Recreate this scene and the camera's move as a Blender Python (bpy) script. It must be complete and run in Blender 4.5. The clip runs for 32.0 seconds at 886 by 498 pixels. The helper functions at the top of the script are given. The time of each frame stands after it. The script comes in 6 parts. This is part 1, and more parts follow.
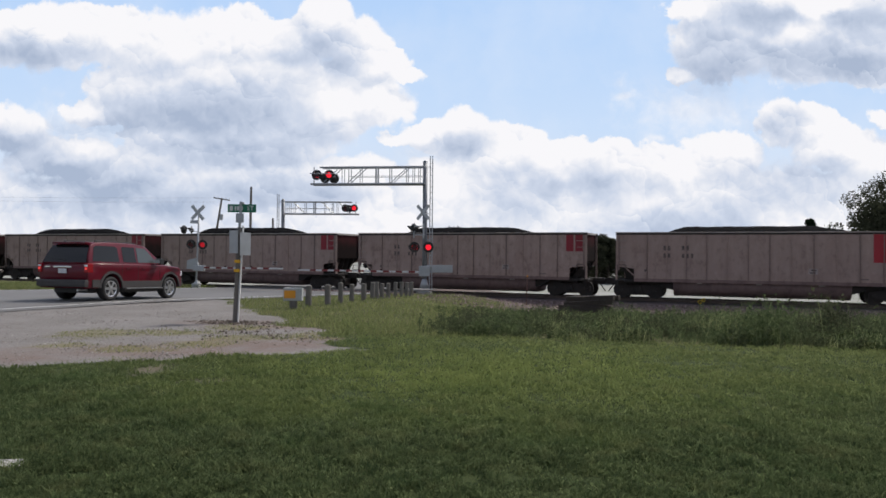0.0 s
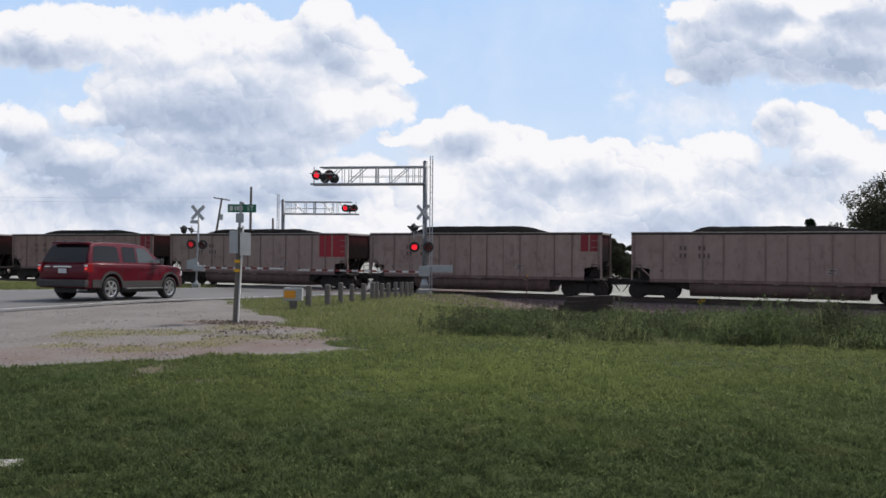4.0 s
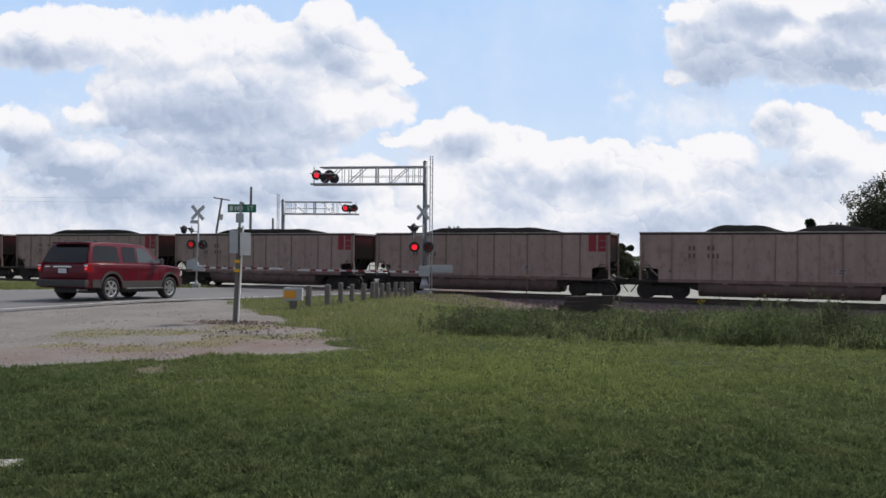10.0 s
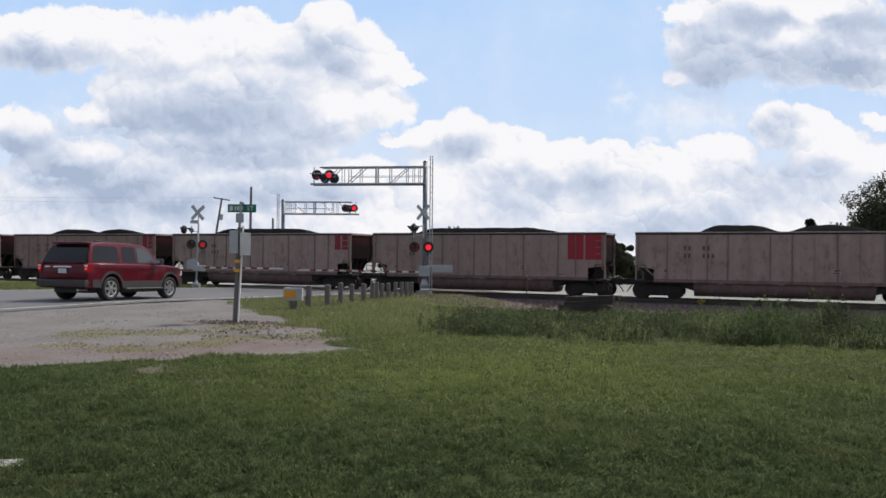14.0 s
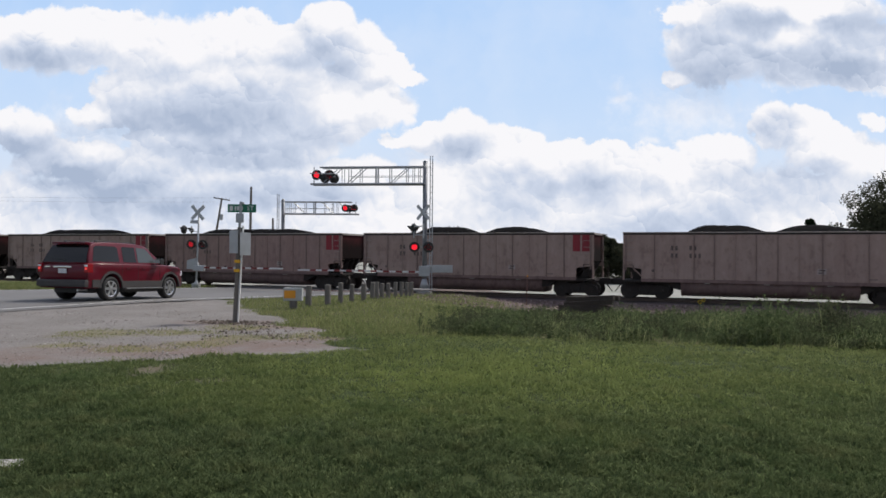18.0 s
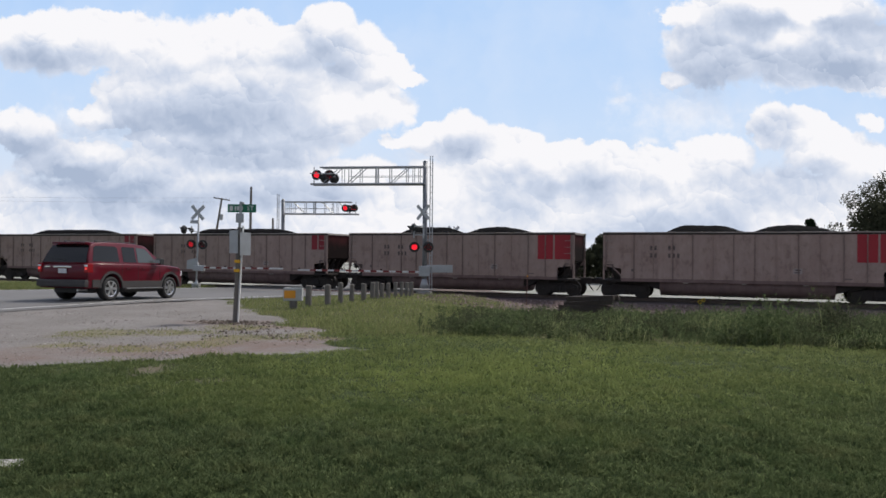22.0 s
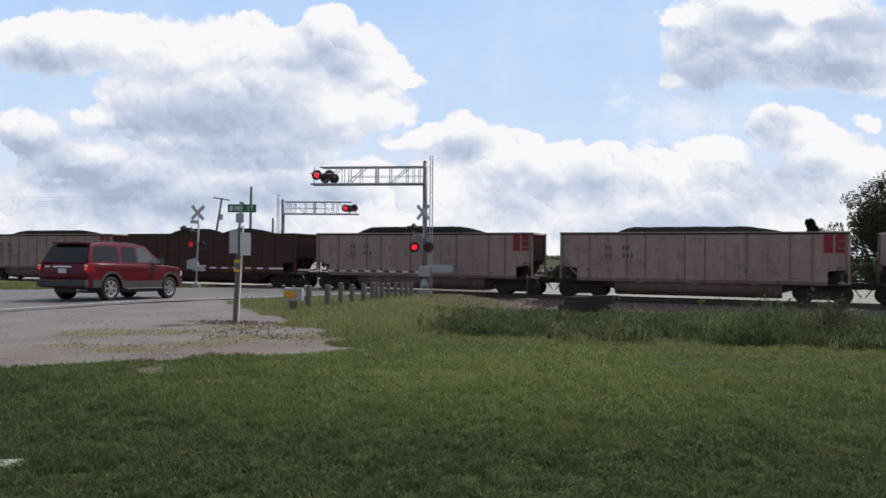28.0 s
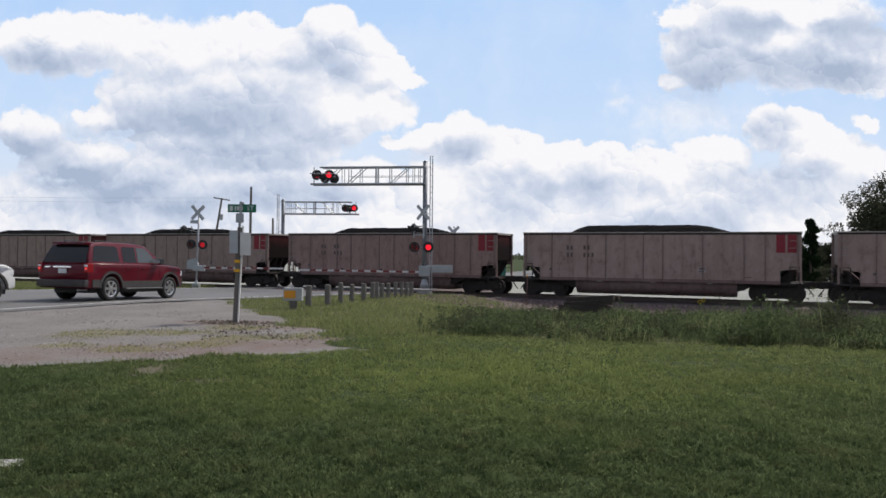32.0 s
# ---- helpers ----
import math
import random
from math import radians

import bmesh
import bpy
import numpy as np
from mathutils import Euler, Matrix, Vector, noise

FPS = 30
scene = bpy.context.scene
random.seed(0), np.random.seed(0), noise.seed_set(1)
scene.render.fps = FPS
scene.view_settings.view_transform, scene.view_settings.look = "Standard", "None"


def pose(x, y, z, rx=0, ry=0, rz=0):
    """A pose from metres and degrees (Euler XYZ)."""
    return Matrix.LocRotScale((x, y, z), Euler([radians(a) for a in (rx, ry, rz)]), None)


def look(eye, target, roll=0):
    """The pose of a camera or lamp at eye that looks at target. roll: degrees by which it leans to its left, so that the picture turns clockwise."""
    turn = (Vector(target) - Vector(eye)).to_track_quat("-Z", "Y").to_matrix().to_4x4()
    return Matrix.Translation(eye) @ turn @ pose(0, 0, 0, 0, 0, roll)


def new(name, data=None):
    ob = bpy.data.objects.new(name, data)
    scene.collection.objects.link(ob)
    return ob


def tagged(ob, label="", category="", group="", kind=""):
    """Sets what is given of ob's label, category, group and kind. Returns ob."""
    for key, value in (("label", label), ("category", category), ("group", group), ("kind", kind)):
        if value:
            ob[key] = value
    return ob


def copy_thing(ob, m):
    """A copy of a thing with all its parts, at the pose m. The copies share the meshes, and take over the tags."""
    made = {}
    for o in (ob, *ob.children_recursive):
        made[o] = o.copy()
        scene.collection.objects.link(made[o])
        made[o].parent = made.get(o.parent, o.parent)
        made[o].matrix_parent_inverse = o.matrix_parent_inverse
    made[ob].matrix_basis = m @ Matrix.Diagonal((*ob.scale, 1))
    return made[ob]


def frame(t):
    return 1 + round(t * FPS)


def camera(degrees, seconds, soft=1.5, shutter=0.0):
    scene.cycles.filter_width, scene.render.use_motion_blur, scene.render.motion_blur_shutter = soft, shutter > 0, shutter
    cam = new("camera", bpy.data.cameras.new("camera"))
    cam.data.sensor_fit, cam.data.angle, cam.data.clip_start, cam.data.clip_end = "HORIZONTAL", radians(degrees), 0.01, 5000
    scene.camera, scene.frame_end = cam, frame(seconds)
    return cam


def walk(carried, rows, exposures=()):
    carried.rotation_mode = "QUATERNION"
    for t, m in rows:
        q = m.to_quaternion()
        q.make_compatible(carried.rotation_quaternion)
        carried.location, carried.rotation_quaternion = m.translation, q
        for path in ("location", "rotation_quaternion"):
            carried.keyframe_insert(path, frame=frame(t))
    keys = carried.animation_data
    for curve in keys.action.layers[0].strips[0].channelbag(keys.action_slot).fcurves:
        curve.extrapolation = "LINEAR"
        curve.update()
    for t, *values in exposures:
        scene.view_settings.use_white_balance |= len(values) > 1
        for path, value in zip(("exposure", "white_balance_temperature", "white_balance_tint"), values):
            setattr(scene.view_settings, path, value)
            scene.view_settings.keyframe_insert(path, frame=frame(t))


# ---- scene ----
cam = camera(62.0, 32.0, soft=1.6, shutter=0.08)
EYE = (0.0, 0.0, 1.6)
TILT = 0.395
AIM = pose(*EYE, 90 + TILT, 0, 0) @ pose(0, 0, 0, 0, 0, 0.5)
walk(cam, [(0.0, AIM), (32.0, AIM)], exposures=[(0.0, 0.0, 6500, 12), (32.0, 0.0, 6500, 12)])

# ---- world, sun ----
SUN_AZ, SUN_EL = 48.0, 52.0          # degrees to the right of the view axis, above the horizon
world = bpy.data.worlds.new("world")
scene.world = world
world.use_nodes = True
wn = world.node_tree.nodes
wl = world.node_tree.links
sky = wn.new("ShaderNodeTexSky")
sky.sky_type, sky.sun_disc = "NISHITA", False
sky.sun_elevation, sky.sun_rotation = radians(SUN_EL), radians(SUN_AZ)
sky.dust_density = 2.0
wn["Background"].inputs[1].default_value = 0.10
# broken cloud all round, as in the part that is seen
wc = wn.new("ShaderNodeTexCoord")
wnoise = wn.new("ShaderNodeTexNoise")
wnoise.inputs["Scale"].default_value, wnoise.inputs["Detail"].default_value = 3.0, 5.0
wl.new(wc.outputs["Generated"], wnoise.inputs["Vector"])
wr = wn.new("ShaderNodeValToRGB")
wr.color_ramp.elements[0].position, wr.color_ramp.elements[1].position = 0.40, 0.60
wl.new(wnoise.outputs["Fac"], wr.inputs[0])
wm = wn.new("ShaderNodeMix")
wm.data_type = "RGBA"
wl.new(wr.outputs[0], wm.inputs[0])
wl.new(sky.outputs[0], wm.inputs[6])
wm.inputs[7].default_value = (5.0, 5.3, 6.2, 1)
wl.new(wm.outputs[2], wn["Background"].inputs[0])

sun_data = bpy.data.lights.new("sun", "SUN")
sun_data.energy, sun_data.angle, sun_data.color = 3.3, radians(6.0), (1.0, 0.95, 0.87)
sun = new("sun", sun_data)
sa, se = radians(SUN_AZ), radians(SUN_EL)
sun.matrix_world = look((200 * math.sin(sa) * math.cos(se), 200 * math.cos(sa) * math.cos(se), 200 * math.sin(se)), (0, 0, 0))


# ---- materials ----
class Mat:
    """A small node-material writer."""

    def __init__(self, name, rough=0.6, metal=0.0, spec=0.5):
        self.m = bpy.data.materials.new(name)
        self.m.use_nodes = True
        self.t = self.m.node_tree
        self.b = self.t.nodes["Principled BSDF"]
        self.b.inputs["Roughness"].default_value = rough
        self.b.inputs["Metallic"].default_value = metal
        self.b.inputs["Specular IOR Level"].default_value = spec
        self.co = self.t.nodes.new("ShaderNodeTexCoord").outputs["Object"]

    def link(self, a, b):
        self.t.links.new(a, b)

    def node(self, kind, **inputs):
        n = self.t.nodes.new("ShaderNode" + kind)
        for k, v in inputs.items():
            n.inputs[k.replace("_", " ")].default_value = v
        return n

    def scaled(self, sx, sy, sz):
        n = self.node("Mapping")
        n.inputs["Scale"].default_value = (sx, sy, sz)
        self.link(self.co, n.inputs[0])
        return n.outputs[0]

    def noise(self, scale, detail=4.0, rough=0.6, vec=None, distort=0.0):
        n = self.node("TexNoise", Scale=scale, Detail=detail, Roughness=rough, Distortion=distort)
        self.link(vec or self.co, n.inputs["Vector"])
        return n.outputs["Fac"]

    def ramp(self, fac, stops):
        n = self.t.nodes.new("ShaderNodeValToRGB")
        el = n.color_ramp.elements
        while len(el) < len(stops):
            el.new(0.5)
        for e, (p, c) in zip(el, stops):
            e.position = p
            e.color = (*c, 1) if len(c) == 3 else c
        self.link(fac, n.inputs[0])
        return n.outputs[0]

    def mix(self, fac, a, b, kind="MIX"):
        n = self.t.nodes.new("ShaderNodeMix")
        n.data_type, n.blend_type = "RGBA", kind
        for v, s in ((fac, n.inputs[0]), (a, n.inputs[6]), (b, n.inputs[7])):
            if isinstance(v, (int, float)):
                s.default_value = v
            elif isinstance(v, tuple):
                s.default_value = (*v, 1)
            else:
                self.link(v, s)
        return n.outputs[2]

    def math(self, op, a, b=0.0, clamp=False):
        n = self.t.nodes.new("ShaderNodeMath")
        n.operation, n.use_clamp = op, clamp
        for v, s in ((a, n.inputs[0]), (b, n.inputs[1])):
            if isinstance(v, (int, float)):
                s.default_value = v
            else:
                self.link(v, s)
        return n.outputs[0]

    def rand(self):
        return self.t.nodes.new("ShaderNodeObjectInfo").outputs["Random"]

    def island(self):
        return self.t.nodes.new("ShaderNodeNewGeometry").outputs["Random Per Island"]

    def colour(self, c):
        if isinstance(c, tuple):
            self.b.inputs["Base Color"].default_value = (*c, 1)
        else:
            self.link(c, self.b.inputs["Base Color"])
        return self

    def bump(self, h, strength=0.3, dist=0.01):
        n = self.node("Bump", Strength=strength, Distance=dist)
        self.link(h, n.inputs["Height"])
        self.link(n.outputs[0], self.b.inputs["Normal"])
        return self

    def rough(self, f):
        self.link(f, self.b.inputs["Roughness"])
        return self


def worn(name, base, dirt, scale=1.2, rough=0.6, metal=0.0, amount=0.5, bump=0.15, spec=0.5):
    """Painted or bare surface with stains at two scales."""
    m = Mat(name, rough, metal, spec)
    big = m.noise(scale, 5)
    fine = m.noise(scale * 14, 3)
    c = m.mix(m.ramp(big, [(0.42, (0, 0, 0)), (0.68, (amount, amount, amount))]), base, dirt)
    c = m.mix(m.ramp(fine, [(0.35, (0, 0, 0)), (0.75, (0.25, 0.25, 0.25))]), c, tuple(x * 0.6 for x in base))
    m.colour(c)
    m.bump(fine, bump, 0.004)
    return m.m


def side_paint(name, base, streak, rust):
    """Car-side paint: vertical streaks, grime low down, faint rust."""
    m = Mat(name, 0.75, 0.0, 0.2)
    st = m.noise(1.0, 5, 0.6, m.scaled(5.0, 5.0, 0.35))
    blot = m.noise(0.5, 5)
    fine = m.noise(22, 3)
    r = m.rand()
    c = m.mix(m.ramp(st, [(0.35, (0, 0, 0)), (0.75, (0.7, 0.7, 0.7))]), base, streak)
    c = m.mix(m.ramp(blot, [(0.45, (0, 0, 0)), (0.75, (0.55, 0.55, 0.55))]), c, rust)
    c = m.mix(m.ramp(fine, [(0.4, (0, 0, 0)), (0.8, (0.2, 0.2, 0.2))]), c, tuple(x * 0.5 for x in base))
    spots = m.noise(3.5, 6, 0.7, m.scaled(1, 1, 0.6))
    c = m.mix(m.ramp(spots, [(0.5, (0, 0, 0)), (0.7, (0.55, 0.55, 0.55))]), c, tuple(x * 0.45 for x in rust))
    c = m.mix(m.ramp(spots, [(0.25, (0.45, 0.45, 0.45)), (0.42, (0, 0, 0))]), c, tuple(x * 1.35 for x in base))
    c = m.mix(m.ramp(r, [(0.0, (0, 0, 0)), (1.0, (0.35, 0.35, 0.35))]), c, tuple(x * 0.72 for x in base))
    m.colour(c)
    m.bump(fine, 0.15, 0.004)
    return m.m


M = {}
M["gon"] = side_paint("aged_tan_paint", (0.40, 0.306, 0.268), (0.305, 0.223, 0.198), (0.285, 0.185, 0.162))
M["gon_old"] = side_paint("rusty_tan_paint", (0.355, 0.25, 0.222), (0.262, 0.178, 0.16), (0.27, 0.16, 0.138))
# worn paint, darkened to carry the posts' shadow side
M["gon_post"] = side_paint("worn_post_paint", (0.27, 0.20, 0.178), (0.165, 0.118, 0.106), (0.17, 0.11, 0.096))
M["gon_brown"] = side_paint("brown_paint", (0.085, 0.045, 0.038), (0.06, 0.03, 0.028), (0.10, 0.045, 0.03))
M["chord"] = worn("top_chord_metal", (0.36, 0.32, 0.29), (0.2, 0.16, 0.135), 2.0)
M["red_panel"] = worn("faded_red_paint", (0.27, 0.017, 0.03), (0.18, 0.03, 0.036), 1.5)
M["red_bright"] = worn("bright_red_paint", (0.36, 0.016, 0.028), (0.25, 0.028, 0.034), 1.5, amount=0.4)
m = Mat("sooty_red_end", 0.95, 0.0, 0.05)
sp = m.t.nodes.new("ShaderNodeSeparateXYZ")
m.link(m.co, sp.inputs[0])
soot = m.math("ADD", sp.outputs["Z"], m.math("MULTIPLY", m.math("SUBTRACT", m.noise(1.3, 5, 0.65), 0.5), 1.6))
soot = m.ramp(m.math("MULTIPLY", soot, 0.25), [(0.66, (1, 1, 1)), (0.95, (0.25, 0.25, 0.25))])
m.colour(m.mix(soot, m.mix(m.noise(7, 4), (0.11, 0.02, 0.024), (0.07, 0.028, 0.028)), (0.016, 0.011, 0.011)))
M["end_red"] = m.m
M["tub"] = side_paint("tub_paint", (0.25, 0.175, 0.162), (0.18, 0.122, 0.113), (0.145, 0.095, 0.086))
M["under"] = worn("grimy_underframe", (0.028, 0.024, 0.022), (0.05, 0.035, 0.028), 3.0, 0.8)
M["wheel"] = worn("wheel_steel", (0.03, 0.026, 0.024), (0.06, 0.04, 0.03), 5.0, 0.5, 0.3)
m = Mat("coal", 1.0, 0.0, 0.04)
m.colour(m.ramp(m.noise(9, 6, 0.7), [(0.3, (0.003, 0.003, 0.0035)), (0.8, (0.012, 0.0115, 0.012))]))
m.bump(m.noise(12, 5, 0.7), 1.0, 0.06)
M["coal"] = m.m
M["mark"] = worn("dark_lettering", (0.085, 0.066, 0.062), (0.20, 0.15, 0.135), 9, amount=0.9)
M["mark_pale"] = worn("pale_stencil", (0.36, 0.31, 0.29), (0.24, 0.19, 0.17), 6)
M["galv"] = worn("galvanised_steel", (0.42, 0.44, 0.46), (0.3, 0.31, 0.32), 3, 0.45, 0.35, bump=0.05)
# darker galvanised steel: the posts' side away from the sun is in the colour
M["post_steel"] = worn("weathered_post_steel", (0.23, 0.245, 0.27), (0.16, 0.17, 0.185), 3, 0.5, 0.2, bump=0.05)
M["rail"] = worn("rail_steel", (0.12, 0.09, 0.075), (0.07, 0.045, 0.035), 4, 0.5, 0.4)
M["tie"] = worn("creosoted_timber", (0.05, 0.038, 0.03), (0.025, 0.02, 0.018), 6, 0.85, bump=0.5)
M["black"] = worn("black_enamel", (0.02, 0.02, 0.02), (0.035, 0.033, 0.03), 8, 0.5)

m = Mat("asphalt", 0.85)
g1 = m.noise(0.4, 5, 0.6, m.scaled(1, 0.25, 1))
g2 = m.noise(120, 3, 0.7)
c = m.mix(m.ramp(g1, [(0.35, (0, 0, 0)), (0.7, (1, 1, 1))]), (0.165, 0.162, 0.16), (0.12, 0.118, 0.116))
c = m.mix(m.ramp(g2, [(0.35, (0.4, 0.4, 0.4)), (0.65, (0, 0, 0))]), c, (0.08, 0.08, 0.08))
m.colour(c).bump(g2, 0.3, 0.006)
M["asphalt"] = m.m

m = Mat("ballast", 0.9)
g2 = m.noise(20, 4, 0.75)
c = m.mix(m.ramp(m.noise(0.5, 4), [(0.35, (0, 0, 0)), (0.7, (1, 1, 1))]), (0.31, 0.24, 0.235), (0.21, 0.16, 0.158))
c = m.mix(m.ramp(g2, [(0.35, (0.8, 0.8, 0.8)), (0.65, (0, 0, 0))]), c, (0.08, 0.06, 0.06))
m.colour(c).bump(g2, 1.0, 0.05)
# darker along the rails, reaching further on the far side
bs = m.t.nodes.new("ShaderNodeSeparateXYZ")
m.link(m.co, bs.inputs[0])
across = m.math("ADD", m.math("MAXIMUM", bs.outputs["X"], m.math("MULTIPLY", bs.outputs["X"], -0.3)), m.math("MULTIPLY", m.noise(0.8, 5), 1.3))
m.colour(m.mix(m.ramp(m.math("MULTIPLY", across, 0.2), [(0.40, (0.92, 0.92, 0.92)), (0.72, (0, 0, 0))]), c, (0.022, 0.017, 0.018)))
M["ballast"] = m.m


# ---- mesh helpers ----
def part(name, bm, material, parent, label=""):
    me = bpy.data.meshes.new(name)
    bm.to_mesh(me)
    bm.free()
    me.materials.append(material)
    ob = new(name, me)
    ob.parent = parent
    if label:
        ob["label"] = label
    return ob


def again(ob, x=0, y=0, z=0, rx=0, ry=0, rz=0, name=None):
    """Another part on the same mesh, set at a pose in its parent's space."""
    o = new(name or ob.name.split(".")[0], ob.data)
    o.parent = ob.parent
    o.matrix_basis = pose(x, y, z, rx, ry, rz)
    if "label" in ob:
        o["label"] = ob["label"]
    return o


def box(bm, x0, x1, y0, y1, z0, z1, bev=0.0, m=None):
    r = bmesh.ops.create_cube(bm, size=1.0)
    vs = r["verts"]
    for v in vs:
        v.co = Vector(((x0 + x1) / 2 + v.co.x * (x1 - x0), (y0 + y1) / 2 + v.co.y * (y1 - y0), (z0 + z1) / 2 + v.co.z * (z1 - z0)))
    if m is not None:
        for v in vs:
            v.co = m @ v.co
    if bev > 0:
        es = list({e for v in vs for e in v.link_edges})
        bmesh.ops.bevel(bm, geom=es, offset=bev, segments=2, affect="EDGES", profile=0.7)
    return bm


def abox(*a, **k):
    return box(bmesh.new(), *a, **k)


def tube(bm, p, q, r, n=8, r2=None):
    p, q = Vector(p), Vector(q)
    d = q - p
    m = Matrix.Translation((p + q) / 2) @ d.to_track_quat("Z", "Y").to_matrix().to_4x4()
    bmesh.ops.create_cone(bm, cap_ends=True, segments=n, radius1=r, radius2=r if r2 is None else r2, depth=d.length, matrix=m)
    return bm


def atube(p, q, r, n=8, r2=None):
    return tube(bmesh.new(), p, q, r, n, r2)


def prism(bm, pts, along, a0, a1):
    """A polygon of (u, v) pairs pushed out along an axis: 'x': u=y v=z, 'y': u=x v=z, 'z': u=x v=y."""
    def at(u, v, a):
        return {"x": (a, u, v), "y": (u, a, v), "z": (u, v, a)}[along]
    lo = [bm.verts.new(at(u, v, a0)) for u, v in pts]
    hi = [bm.verts.new(at(u, v, a1)) for u, v in pts]
    n = len(pts)
    bm.faces.new(lo[::-1])
    bm.faces.new(hi)
    for i in range(n):
        bm.faces.new((lo[i], lo[(i + 1) % n], hi[(i + 1) % n], hi[i]))
    bmesh.ops.recalc_face_normals(bm, faces=bm.faces)
    return bm


def aprism(pts, along, a0, a1):
    return prism(bmesh.new(), pts, along, a0, a1)


def smooth(ob):
    for p in ob.data.polygons:
        p.use_smooth = True
    return ob


def thing(name, m, label, category, group=""):
    ob = new(name)
    ob.empty_display_size = 0.3
    ob.matrix_basis = m
    return tagged(ob, label, category, group)


# ---- the plan ----
TH = radians(22.48)
ALONG = Vector((math.cos(TH), -math.sin(TH), 0))
AWAY = Vector((math.sin(TH), math.cos(TH), 0))
RAIL_Z = -0.76
TRACK_D = 42.93                       # from the camera's foot to the track's centre line
TRACK0 = AWAY * TRACK_D - ALONG * 10.84
ROAD_AZ = radians(20.0)
ROAD_DIR = Vector((math.sin(ROAD_AZ), math.cos(ROAD_AZ), 0))
ROAD_N = Vector((math.cos(ROAD_AZ), -math.sin(ROAD_AZ), 0))
ROAD_RIGHT, ROAD_LEFT = -17.3, -30.3  # offsets of the road's edges along ROAD_N


def to_track(x, y):
    """Distance in front of the track's centre line."""
    return TRACK_D - (x * AWAY.x + y * AWAY.y)


def lerp_table(v, table):
    for (a, za), (b, zb) in zip(table, table[1:]):
        if v <= b:
            k = max(0.0, min(1.0, (v - a) / (b - a)))
            return za + (zb - za) * k
    return table[-1][1]


def profile(v, table):
    """Height from a table of (distance before the track, height), drawn in towards the track with the line of sight."""
    s = TRACK_D - v
    k = 1 + 0.0459 * max(0.0, min(1.0, (s - 24.0) / 14.0))
    return 1.6 - (1.6 - lerp_table(44.9 - s * k, table)) / k


def road_z(v):
    return profile(v, [(-60, -1.35), (-8, -0.98), (-3, -0.89), (3, -0.89), (22.5, -0.2), (26, -0.09), (33, -0.01), (60, 0.0)])


def ground_z(x, y):
    v = to_track(x, y)
    side = x * ROAD_N.x + y * ROAD_N.y
    bank = [(-60, -1.5), (-9, -1.35), (-3.2, -1.3), (3.4, -1.3), (4.6, -1.0), (6, -0.68), (10, -0.58), (14, -0.46), (22.5, -0.2), (33, -0.02), (45, 0.0)]
    ditch = [(-60, -1.5), (-9, -1.35), (-3.2, -1.3), (5.0, -1.42), (9, -1.34), (13, -1.05), (18, -0.62), (24, -0.22), (33, -0.02), (45, 0.0)]
    w = min(max((side + 12.5) / 6.0, 0), 1)
    z = profile(v, bank) * (1 - w) + profile(v, ditch) * w
    k = min(max((side - ROAD_RIGHT - 0.3) / 5.0, 0), 1) if side > ROAD_RIGHT else min(max((ROAD_LEFT - 0.3 - side) / 5.0, 0), 1)
    k = k * k * (3 - 2 * k)
    zr = road_z(v) + 0.008
    return zr + (z - zr) * k

# ---- backdrop of sky and clouds, drifting away ----
SKY_Y = 3500.0
SKY_S = SKY_Y / 1304.8                # metres on the backdrop for one unit of its pattern, a thousandth of the picture


